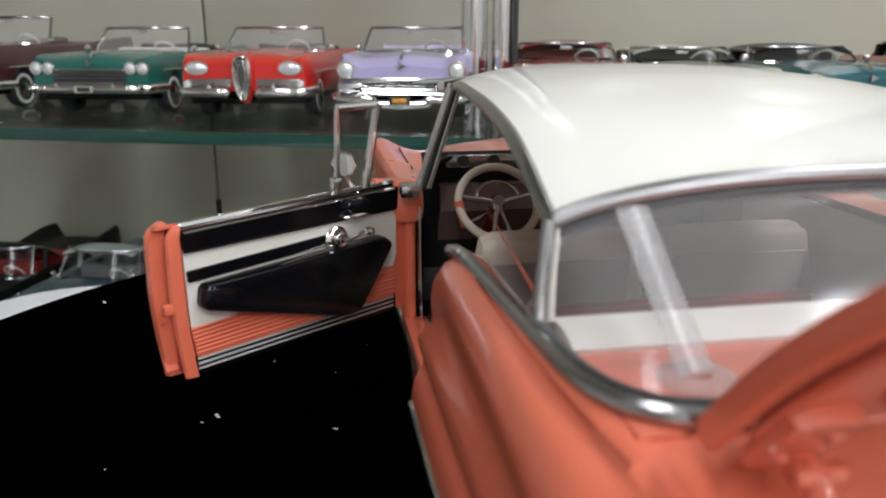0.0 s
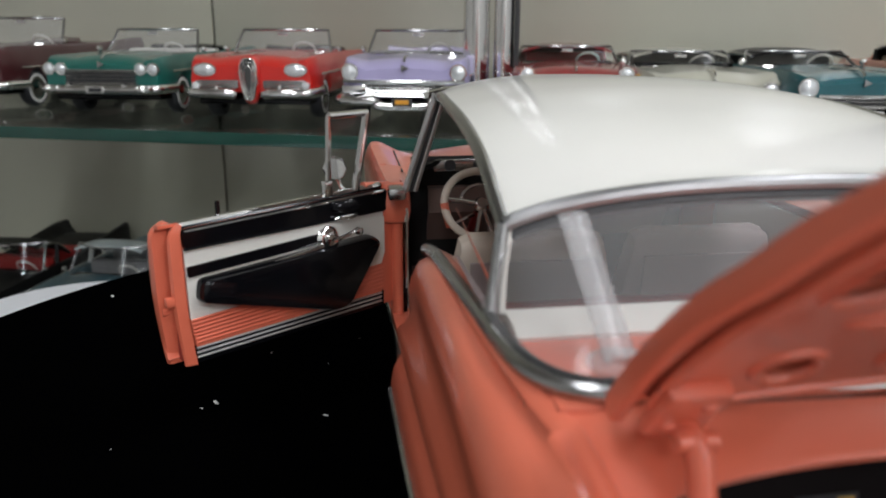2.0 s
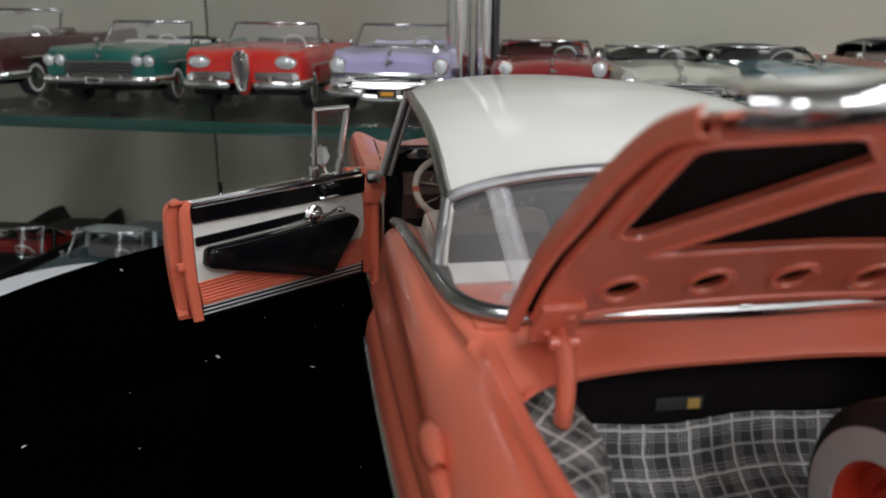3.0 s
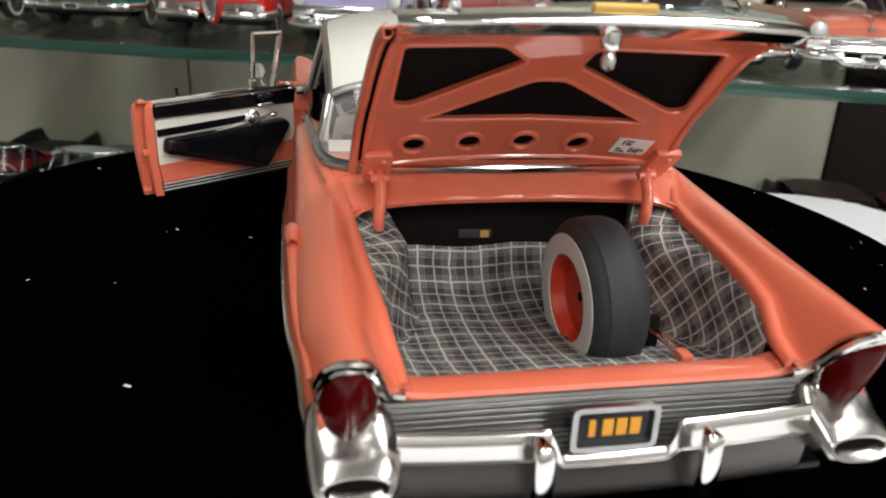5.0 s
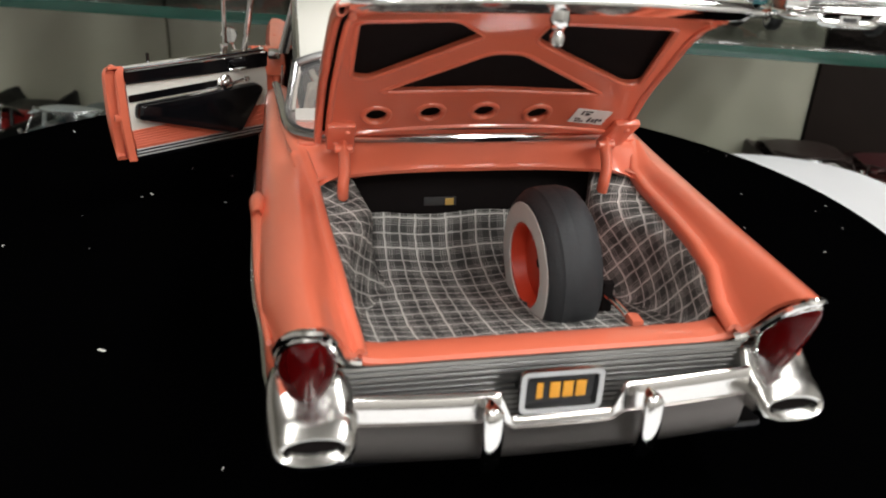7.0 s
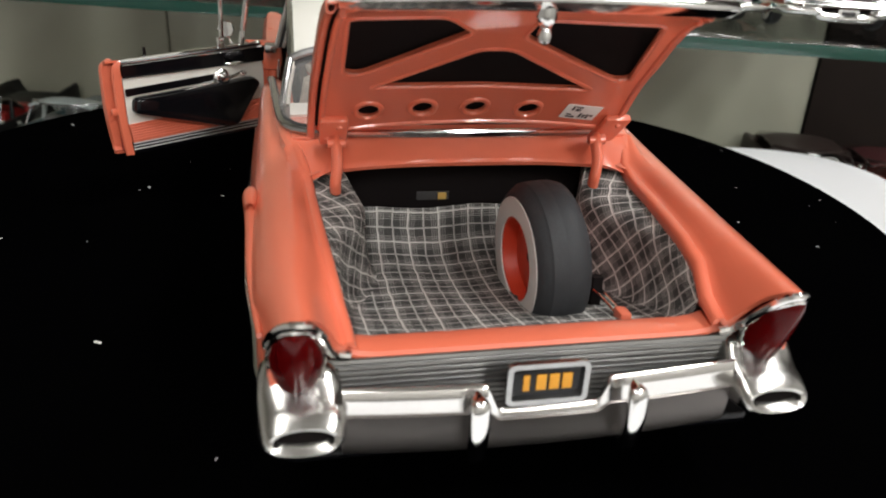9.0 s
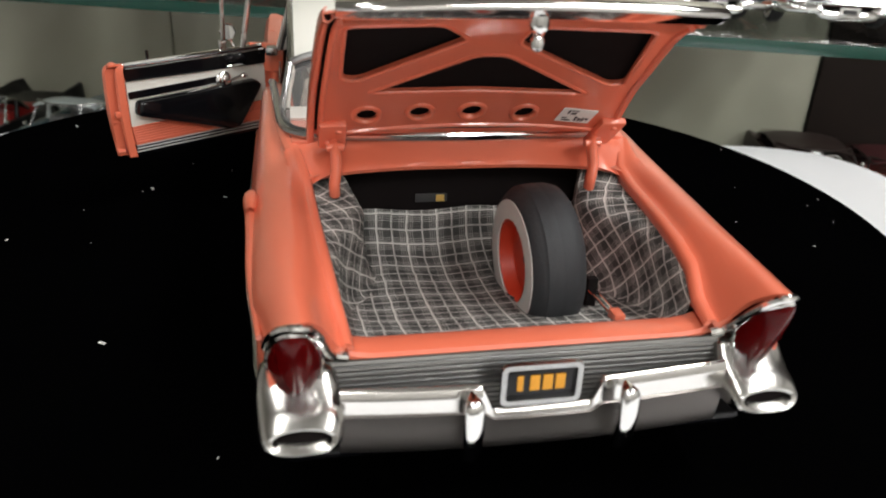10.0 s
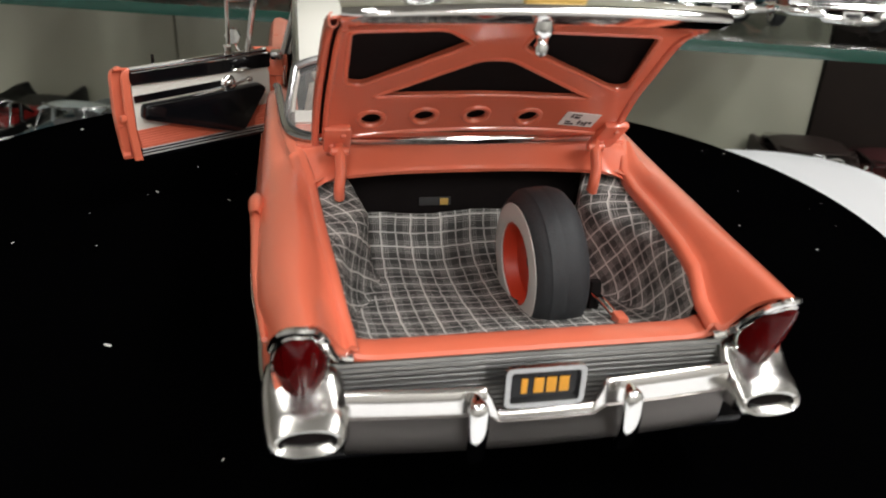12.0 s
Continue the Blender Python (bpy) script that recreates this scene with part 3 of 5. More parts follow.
lathe(bm, [(0.001, 0.03), (0.03, 0.025), (0.045, 0.0), (0.04, -0.04)], 18, "z")
bmesh.ops.transform(bm, matrix=tilt, verts=bm.verts)
part("wheel_hub", bm, CHROME, car)
bm = bmesh.new()
tube(bm, [tilt @ Vector((0, 0, -0.03)), tilt @ Vector((0, 0, -0.45))], 0.03, 12)
part("steering_column", bm, WINE, car)
bm = bmesh.new()
tube(bm, [(-0.700, 4.04, 0.958), (-0.69, 4.03, 0.90), (-0.668, 4.03, 0.825)], 0.024, 8)
part("column_sleeve", bm, CORAL, car)
bm = bmesh.new()
tube(bm, [tilt @ Vector((-0.03, -0.02, -0.08)), tilt @ Vector((-0.19, -0.1, -0.06))], 0.011, 8)
part("turn_lever", bm, CHROME, car)


# seats
def bench(y, z, h, back_mat, top_mat, x0=-0.74, x1=0.74, lean=0.12):
    bm = bmesh.new()
    rings = []
    for x in steps(x0, x1, 14):
        e = min(1.0, min(x - x0, x1 - x) / 0.09)
        q = 0.5 + 0.5 * math.sqrt(max(0.0, 1 - (1 - e) ** 2))
        rings.append(spline([(x, y - 0.06, z), (x, y - 0.07 - lean * 0.5, z + h * 0.55 * q), (x, y - 0.02 - lean, z + h * 0.93 * q), (x, y + 0.04 - lean, z + h * q), (x, y + 0.1 - lean, z + h * 0.93 * q), (x, y + 0.13, z + 0.05)], 4))
    loft(bm, rings)
    b = part("seat_back", thicken(bm, 0.02), top_mat, car)
    bm = bmesh.new()
    loft(bm, [spline([(x, y - 0.076, z + 0.05), (x, y - 0.088 - lean * 0.5, z + h * 0.5), (x, y - 0.05 - lean, z + h * 0.82)], 4) for x in steps(x0 + 0.09, x1 - 0.09, 8)])
    part("back_panel", thicken(bm, 0.012), back_mat, car, "grey cloth panel on the seat back")
    bm = bmesh.new()
    block(bm, (x0, y - 0.02, 0.32), (x1, y + 0.5, z + 0.08), 0.05)
    part("seat_cushion", bm, top_mat, car)
    return b


bench(3.40, 0.40, 0.56, MAUVE, BEIGE, -0.80, -0.02)
bench(3.40, 0.40, 0.56, MAUVE, MAUVE, 0.02, 0.80)
bm = bmesh.new()
block(bm, (-0.78, 3.20, 0.42), (0.78, 3.3, 0.66), 0.03)
part("seat_skirt", bm, WINE, car, "dark red lower seat back")
bm = bmesh.new()
loft(bm, [[(x, y, z) for x in steps(-0.86, 0.86, 10)] for y, z in ((1.82, 1.088), (1.88, 1.108), (1.97, 1.112), (2.03, 1.07), (2.08, 0.8), (2.12, 0.6))])
part("rear_seat_back", thicken(bm, 0.03), IVORY, car, "white vinyl top of the rear seat")
bm = bmesh.new()
block(bm, (-0.74, 2.06, 0.34), (0.74, 2.6, 0.64), 0.06)
part("rear_seat_cushion", bm, WINE, car)
# parcel shelf and clear brace on it
bm = bmesh.new()
block(bm, (-0.86, 1.46, 1.045), (0.86, 1.86, 1.075), 0.01)
part("parcel_shelf", bm, CORAL, car)
FROST = pane_like("frosted_plastic", (0.9, 0.9, 0.9), 0.2, 0.6, 0.22)
bm = bmesh.new()
lathe(bm, [(0.085, 1.078), (0.085, 1.088), (0.075, 1.094), (0.03, 1.094)], 24, "z", (-0.645, 1.645, 0))
part("brace_foot", bm, FROST, car)
bm = bmesh.new()
tube(bm, spline([(-0.645, 1.65, 1.09), (-0.665, 1.80, 1.235), (-0.685, 1.95, 1.385)], 6), 0.045, 10, 0.3)
part("brace", bm, FROST, car, "clear plastic roof brace")

# roof, liner and its mouldings
ZE = curve([(2.08, 1.335), (2.2, 1.385), (2.35, 1.45), (2.6, 1.52), (3.0, 1.565), (3.5, 1.58), (3.86, 1.552), (4.2, 1.53)])
ZR = curve([(2.08, 1.445), (2.3, 1.535), (2.6, 1.60), (3.0, 1.645), (3.4, 1.655), (3.9, 1.635)])
XE = curve([(2.08, 0.835), (2.6, 0.83), (3.2, 0.815), (3.9, 0.762)])


def roof_ring(y, drop=0.0, wide=0.0, n=26):
    out = []
    for k in range(n + 1):
        a = math.pi * (k / n)
        c = math.cos(a)
        x = -(abs(c) ** 0.75) * math.copysign(1, c) * (XE(y) - wide)
        s = (1 - abs(x / (XE(y) - wide)) ** 2.6)
        bow = 0.05 * (1 - (x / 0.84) ** 2) if y < 2.1 else -0.28 * max(0.0, (y - 3.2) / 0.68) ** 2 * (1 - (x / 0.84) ** 2)
        out.append((x, y - bow, ZE(y) + (ZR(y) - ZE(y)) * max(0.0, s) ** 0.8 - drop))
    return out


bm = bmesh.new()
loft(bm, [roof_ring(y) for y in [2.08, 2.1, 2.14] + steps(2.2, 3.88, 22)])
part("roof", thicken(bm, 0.02), WHITE, car, "ivory painted roof")
bm = bmesh.new()
loft(bm, [roof_ring(y, 0.03, 0.03) for y in steps(2.13, 3.86, 16)])
part("headliner", bm, IVORY, car)
bm = bmesh.new()
tube(bm, [(p[0], p[1] - 0.008, p[2] - 0.006) for p in roof_ring(2.08)], 0.024, 10)
part("rear_window_moulding", bm, BRUSHED, car)
bm = bmesh.new()
tube(bm, [(p[0] * 0.985, p[1] - 0.012, p[2] - 0.04) for p in roof_ring(2.08)], 0.02, 8)
part("window_gasket", bm, GASKET, car)


def roof_side(side):
    bm = bmesh.new()
    tube(bm, [(side * (XE(y) + 0.004), y, ZE(y) - 0.012) for y in steps(2.08, 3.86, 24)], 0.024, 8)
    part("drip_moulding", bm, DULL, car)
    bm = bmesh.new()
    tube(bm, spline([(side * 0.905, 1.93, 1.07), (side * 0.885, 1.99, 1.17), (side * 0.848, 2.07, 1.33)], 6), 0.021, 10)
    part("rear_pillar", bm, DULL, car)
    bm = bmesh.new()
    tube(bm, spline([(side * 0.872, 1.965, 1.10), (side * 0.855, 2.02, 1.20), (side * 0.815, 2.10, 1.345)], 6), 0.026, 8, 0.5, up=(1, 0, 0))
    part("inner_pillar_trim", bm, IVORY, car)
    # windscreen pillar: two bright strips with a dark channel
    for dx, mat, r in ((0.0, PILLAR, 0.018), (0.05, PILLAR, 0.017), (0.025, GASKET, 0.017)):
        bm = bmesh.new()
        tube(bm, [(side * (0.930 - dx), 3.89 + dx * 0.3, 1.06), (side * (0.785 - dx * 0.8), 3.79 + dx * 0.3, 1.558)], r, 10)
        part("windscreen_pillar", bm, mat, car)
    bm = bmesh.new()
    block(bm, (side * 0.96 - 0.06, 3.83, 1.02), (side * 0.96 + 0.03, 3.97, 1.085), 0.02)
    part("pillar_foot", bm, DULL, car)


both(roof_side)
# belt moulding round the rear window and along the quarter windows
bm = bmesh.new()
half = [(0.965, 2.80, 1.055), (0.955, 2.66, 1.078), (0.94, 2.35, 1.086), (0.922, 2.0, 1.09), (0.908, 1.76, 1.09), (0.875, 1.60, 1.09), (0.80, 1.50, 1.093), (0.66, 1.45, 1.098), (0.42, 1.425, 1.10), (0.0, 1.41, 1.10)]
path = spline([(-x, y, z) for x, y, z in half] + list(reversed(half[:-1])), 6)
tube(bm, path, 0.024, 10)
part("belt_moulding", bm, DULL, car, "grey chrome belt moulding")
bm = bmesh.new()
tube(bm, [(p.x * 0.985, p.y + 0.012, p.z + 0.017) for p in path if p.y < 2.0], 0.014, 8)
part("window_gasket", bm, GASKET, car)
bm = bmesh.new()
tube(bm, [(p.x, p.y - 0.012, p.z + 0.012) for p in path if p.y < 1.46], 0.019, 8)
part("deck_moulding", bm, CHROME, car)
bm = bmesh.new()
tube(bm, [(x - 0.03, 1.395, 1.125) for x in (-0.02, 0.02)], 0.014, 8)
part("deck_stud", bm, CHROME, car)
# rear window and windscreen
bm = bmesh.new()
rings = []
low = spline([(-x, y + 0.02, z + 0.02) for x, y, z in half[3:]] + [(x, y + 0.02, z + 0.02) for x, y, z in reversed(half[3:-1])], 4)
top = roof_ring(2.08, 0.035, 0.01, len(low) - 1)
for s in steps(0, 1, 8):
    rings.append([Vector(a).lerp(Vector(b), s) + Vector((0, -0.045 * math.sin(math.pi * s), 0.02 * math.sin(math.pi * s))) for a, b in zip(low, top)])
loft(bm, rings)
# the pane's milk stands in for the bright room mirrored in it
part("rear_window", bm, MILKY_SHEEN, car, "clear wraparound rear window").visible_shadow = False
bm = bmesh.new()
rings = []
for s in steps(0, 1, 6):
    rings.append([(x * (0.93 - 0.10 * s), screen_y(x, s), 1.085 + 0.495 * s + 0.035 * s * (1 - x * x)) for x in steps(-1, 1, 28)])
loft(bm, rings)
part("windscreen", bm, CLEAR, car, "clear wraparound windscreen").visible_shadow = False
bm = bmesh.new()
tube(bm, [(p[0], p[1], p[2] - 0.025) for p in rings[-1]], 0.018, 8)
part("windscreen_header", bm, CHROME, car)

# side mouldings of the left and right flank
def rib_nose(side):
    bm = bmesh.new()
    lathe(bm, [(0.005, 1.20), (0.03, 1.17), (0.042, 1.11), (0.036, 1.04), (0.02, 0.98)], 16, "y", (side * XO(1.1), 0, 0.90), (0.9, 1, 1.3))
    part("rib_nose", bm, CORAL, car)


def side_trim(side):
    if side < 0:
        bm = bmesh.new()
        tube(bm, spline([(side * (XO(y) - 0.002), y, z) for y, z in ((0.10, 0.80), (0.5, 0.82), (0.9, 0.86), (1.06, 0.885))], 6), lambda s: 0.012 + 0.022 * s, 10)
        part("side_rib", bm, CORAL, car)
        rib_nose(side)
    bm = bmesh.new()
    tube(bm, [(side * (XO(y) - 0.004 + 0.068 * SWELL(y)), y, 0.565 - 0.09 * SWELL(y)) for y in steps(0.12, 2.80 if side < 0 else 5.6, 20)], 0.016, 8)
    part("side_moulding", bm, DULL, car)
    bm = bmesh.new()
    tube(bm, [(side * (XO(y) - 0.075 + 0.06 * SWELL(y)), y, 0.30) for y in steps(0.3, 5.4, 24)], 0.03, 8)
    part("sill_moulding", bm, DULL, car)


both(side_trim)


# road wheels
def road_wheel(parent, c, r=0.33, w=0.2, side=-1, face=CHROME, name="wheel"):
    bm = bmesh.new()
    k = side * w / 2
    lathe(bm, [(r * 0.62, -k), (r * 0.9, -k), (r, -k * 0.55), (r, k * 0.55), (r * 0.9, k), (r * 0.62, k)], 36, "x", c)
    tyre = part(name, bm, RUBBER, parent)
    bm = bmesh.new()
    lathe(bm, [(r * 0.65, k * 0.9), (r * 0.65, k * 1.03), (r * 0.79, k * 1.03), (r * 0.81, k * 0.9)], 36, "x", c)
    part("whitewall", bm, WHITEWALL, tyre)
    bm = bmesh.new()
    lathe(bm, [(0.004, k * 1.12), (r * 0.2, k * 1.1), (r * 0.32, k * 0.95), (r * 0.55, k * 0.9), (r * 0.64, k * 1.05), (r * 0.66, k * 0.8), (r * 0.3, k * 0.4)], 30, "x", c)
    part("hubcap", bm, face, tyre)
    return tyre


for side in (-1, 1):
    for y in (1.35, 4.72):
        road_wheel(car, (side * 0.78, y, 0.33), side=side)

# ---- boot interior ----
def cloth(name, rings, label="", turn=0.0):
    bm = bmesh.new()
    us, vs = [], [[0.0] * len(rings[0])]
    for r in rings:
        row = [0.0]
        for a, b in zip(r, r[1:]):
            row.append(row[-1] + (Vector(b) - Vector(a)).length)
        mid = row[len(row) // 2]
        us.append([q - mid for q in row])
    for a, b in zip(rings, rings[1:]):
        vs.append([v + 0.5 * ((Vector(q) - Vector(p)).length + (Vector(b[len(b) // 2]) - Vector(a[len(a) // 2])).length) for p, q, v in zip(a, b, vs[-1])])
    ct, st = math.cos(turn), math.sin(turn)
    loft(bm, rings, uv=lambda i, j: (us[i][j] * ct - vs[i][j] * st, us[i][j] * st + vs[i][j] * ct))
    return part(name, bm, PLAID, car, label)


FLOOR_LINE = spline([(0, 0.27, 0.615), (0, 0.4, 0.58), (0, 0.57, 0.535), (0, 0.75, 0.495), (0, 1.0, 0.464), (0, 1.2, 0.458), (0, 1.34, 0.485), (0, 1.44, 0.56), (0, 1.49, 0.685)], 5)
BOOT_FLOOR = curve([(p.y, p.z) for p in FLOOR_LINE])
rings = []
for y, z in [(p.y, p.z) for p in FLOOR_LINE]:
    rings.append([(x, y + 0.012 * math.sin(9 * x), z + 0.006 * math.sin(11 * x + 5 * y) + 0.10 * max(0, (abs(x) - 0.56) / 0.2) ** 2) for x in steps(-0.74, 0.74, 28)])
cloth("boot_carpet", rings, "grey and white plaid cloth boot lining")


def boot_side(side):
    rings = []
    for s in steps(0, 1, 12):
        y = 0.27 + 1.23 * s
        bulge = 0.16 * math.exp(-((y - 1.18) / 0.26) ** 2)
        top = ZI(y) - 0.033
        rings.append([(side * x, y, z) for x, z in [(p.x, p.z) for p in spline([(0.60 - bulge, 0, BOOT_FLOOR(min(y, 1.34)) - 0.01), (0.66 - bulge, 0, BOOT_FLOOR(min(y, 1.34)) + 0.03), (0.69 - bulge, 0, max(0.66, BOOT_FLOOR(min(y, 1.34)) + 0.06)), (0.70 - bulge * 0.9, 0, top - 0.06), (XI(y) + 0.004, 0, top)], 4)]])
    cloth("boot_side_lining", rings, turn=side * 0.62)


both(boot_side)
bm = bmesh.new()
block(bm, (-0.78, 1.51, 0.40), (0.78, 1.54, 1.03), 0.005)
part("bulkhead", bm, BLACK_AND_SHADE, car)
bm = bmesh.new()
block(bm, (-0.232, 1.500, 0.716), (-0.062, 1.508, 0.762), 0.002)
part("data_plate", bm, GASKET, car)
bm = bmesh.new()
block(bm, (-0.122, 1.492, 0.721), (-0.078, 1.4995, 0.757), 0.001)
part("data_mark", bm, GOLD, car)

# spare wheel standing in the boot
spare = thing("spare_wheel", "whitewall spare wheel with a red rim standing on plaid cloth", "wheel")
R, W = 0.352, 0.24
bm = bmesh.new()
k = W / 2
lathe(bm, [(R * 0.54, -k * 0.9), (R * 0.66, -k), (R * 0.83, -k), (R * 0.86, -k * 0.96), (R * 0.955, -k * 0.66), (R * 0.963, -k * 0.60), (R * 0.985, -k * 0.55), (R * 0.995, -k * 0.3), (R, -k * 0.02), (R * 0.9975, 0.0), (R, k * 0.03), (R * 0.998, k * 0.45), (R * 0.96, k * 0.8), (R * 0.88, k), (R * 0.6, k * 0.9)], 56, "x")
m = Matrix.Translation((0.240, 0.872, 0.668)) @ Matrix.Rotation(radians(3), 4, "Z") @ Matrix.Rotation(radians(-2), 4, "Y")


def spare_part(name, bm, mat, label=""):
    bmesh.ops.transform(bm, matrix=m, verts=bm.verts)
    return part(name, bm, mat, spare, label)


spare_part("tyre", bm, RUBBER)
bm = bmesh.new()
lathe(bm, [(R * 0.55, -k * 0.8), (R * 0.56, -k * 1.03), (R * 0.66, -k * 1.05), (R * 0.81, -k * 1.03), (R * 0.835, -k * 0.9)], 48, "x")
spare_part("whitewall", bm, WHITEWALL)
bm = bmesh.new()
lathe(bm, [(0.012, -k * 0.42), (R * 0.2, -k * 0.42), (R * 0.32, -k * 0.5), (R * 0.40, -k * 0.35), (R * 0.50, -k * 0.4), (R * 0.535, -k * 0.95), (R * 0.565, -k * 0.98), (R * 0.57, k * 0.8), (R * 0.1, k * 0.8)], 40, "x")
spare_part("rim", bm, RIM_RED)
# near-black plug paints the shade inside the hub hole
bm = bmesh.new()
lathe(bm, [(0.002, -k * 0.48), (0.02, -k * 0.46), (0.022, -k * 0.37)], 14, "x")
spare_part("hub_hole", bm, BLACK_AND_SHADE)

# hold-down bracket beside the spare wheel
bm = bmesh.new()
block(bm, (0.46, 0.42, 0.545), (0.512, 0.50, 0.60), 0.012)
part("latch_striker", bm, CORAL, car)
for dx in (0.0, 0.03):
    bm = bmesh.new()
    tube(bm, [(0.46 + dx, 0.50, 0.58), (0.43 + dx, 0.70, 0.60)], 0.007, 8)
    part("floor_rod", bm, CHROME, car)
bm = bmesh.new()
block(bm, (0.425, 0.66, 0.50), (0.475, 0.70, 0.655), 0.008)
part("floor_clip", bm, BLACK_AND_SHADE, car)

# ---- boot lid, open ----
LID_LINE = spline([(0, 1.372, 1.118), (0, 1.225, 1.292), (0, 1.075, 1.437), (0, 0.94, 1.54), (0, 0.77, 1.675), (0, 0.61, 1.775), (0, 0.455, 1.82), (0, 0.33, 1.835)], 10)
LID_LEN = [0.0]
for a_, b_ in zip(LID_LINE, LID_LINE[1:]):
    LID_LEN.append(LID_LEN[-1] + (b_ - a_).length)


def lid_at(u, v, w=0.0):
    """A place on the lid: u across, v from the hinge to the rear edge, w out of the lining. The middle is crowned."""
    i = 0
    while i < len(LID_LEN) - 2 and LID_LEN[i + 1] < v:
        i += 1
    d = (LID_LINE[i + 1] - LID_LINE[i]).normalized()
    q = max(0.0, min(1.0, (v - 0.35) / 0.45))
    w -= 0.05 * max(0.0, 1 - ((u + 0.04) / 0.70) ** 2) * q * q * (3 - 2 * q)
    p = LID_LINE[i] + d * (v - LID_LEN[i])
    return p + Vector((u, 0, 0)) + Vector((0, -d.z, d.y)) * w


def lid_half(v):
    """Half of the lid's width, a little narrower towards the rear edge."""
    return 0.785 - 0.05 * (v / 1.2) ** 1.5


def lid_side(side, v):
    """The lid's edge; it sits a little askew on its hinges."""
    return -lid_half(v) if side < 0 else 0.755 - 0.095 * (v / 1.1)


low = [(u, 0.135 - 0.075 * (abs(u) / 0.7) ** 2.2) for u in steps(-0.70, 0.70, 16)]
outline = ([Vector(p) for p in low] + [Vector((lid_side(1, v) - 0.03, v)) for v in steps(0.1, 1.10, 14)] + [Vector((u, 1.17)) for u in steps(0.59, -0.62, 14)]
           + [Vector((-lid_half(v) + 0.050, v)) for v in steps(1.10, 0.1, 14)])
tri1 = [(-0.655, 1.01), (-0.29, 0.955), (-0.155, 0.815), (-0.585, 0.535), (-0.652, 0.56)]
tri3 = [(0.615, 0.515), (0.548, 0.50), (0.055, 0.785), (0.075, 0.93), (0.555, 0.985)]
tri2 = [(-0.53, 0.425), (-0.04, 0.438), (0.478, 0.408), (0.03, 0.70), (-0.10, 0.70)]
cutouts = [rounded(t, 0.04) for t in (tri1, tri2, tri3)] + [circle(x, v, 0.056, 0.062) for x, v in ((-0.521, 0.234), (-0.279, 0.257), (-0.036, 0.266), (0.221, 0.245))]
bm = bmesh.new()
plate(bm, outline, cutouts, lambda u, v, w: lid_at(u, v, w + 0.012), 0.023)
inner = part("boot_lid_lining", bm, CORAL, car, "coral pressed lid lining with cut-outs", sharp=50)
# rolled edges of the cut-outs and of the lining's rim
for k, cut in enumerate(cutouts):
    c_ = sum((Vector(p) for p in cut), Vector((0, 0))) / len(cut)
    bm = bmesh.new()
    tube(bm, [lid_at(*(c_ + (Vector(p) - c_) * (1.02 if k < 3 else 1.05)), 0.033) for p in cut], 0.011 if k < 3 else 0.014, 8, closed=True, up=(0, -0.7, -0.7))
    part("rolled_edge", bm, CORAL, inner)
for side in (-1, 1):
    bm = bmesh.new()
    tube(bm, [lid_at(lid_side(side, v) - side * (0.055 if side < 0 else 0.034), v, 0.034) for v in steps(0.08, 1.12, 24)], 0.014, 8, up=(1, 0, 0))
    part("rolled_edge", bm, CORAL, inner)
bm = bmesh.new()
tube(bm, [lid_at(u, v + 0.008, 0.034) for u, v in low], 0.012, 8)
part("rolled_edge", bm, CORAL, inner)
bm = bmesh.new()
loft(bm, [[lid_at(lid_side(-1, v) * (1 - q) + lid_side(1, v) * q, v, -0.026 + 0.022 * max(0.0, min(1.0, (v - 0.7) / 0.4))) for q in steps(0, 1, 20)] for v in steps(0.0, 1.22, 22)])
part("boot_lid", thicken(bm, 0.008), CORAL, car, "outer skin of the open boot lid")
# near-black sheet put in for the shade inside the lid's cut-outs and gaps
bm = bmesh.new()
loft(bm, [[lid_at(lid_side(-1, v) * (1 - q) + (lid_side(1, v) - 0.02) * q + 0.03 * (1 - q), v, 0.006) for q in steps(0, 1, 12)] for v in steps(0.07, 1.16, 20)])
part("lid_hollow_shade", bm, BLACK_AND_SHADE, car)
for side in (-1, 1):
    bm = bmesh.new()
    loft(bm, [[lid_at(lid_side(side, v) + side * dx, v, w) for dx, w in ((-0.006, -0.022), (0.004, -0.014), (0.006, 0.006), (0.003, 0.024), (-0.006, 0.032), (-0.022, 0.031), (-0.03, 0.022), (-0.03, 0.006))] for v in steps(0.0, 1.16, 22)])
    part("lid_flange", thicken(bm, 0.006), CORAL, car)
# bright rear edge of the lid: a dark-looking lower face under a rounded lip
bm = bmesh.new()
rings = []
for u in steps(-0.705, 0.700, 34):
    c = 1 - min(1.0, (u / 0.70) ** 2)
    e = 0.06 * (abs(u) / 0.705) ** 10
    zb, zm, zt = 1.806 + 0.015 * c, 1.838 + 0.020 * c, 1.866 + 0.030 * c
    rings.append([(u, y + e, z) for y, z in ((0.45, zb + 0.012), (0.385, zb - 0.002), (0.374, zb), (0.334, zm - 0.005), (0.326, zm), (0.325, zm + 0.008), (0.331, zt - 0.012), (0.345, zt - 0.002), (0.37, zt + 0.003), (0.46, zt + 0.008))])
loft(bm, rings)
part("lid_moulding", thicken(bm, 0.008), CHROME, car, "bright chrome strip on the lid's rear edge", sharp=50)
bm = bmesh.new()
block(bm, (-0.09, 0.355, 1.895), (0.13, 0.40, 1.925), 0.012)
part("lid_badge", bm, GOLD, car, "gold badge on the lid")
bm = bmesh.new()
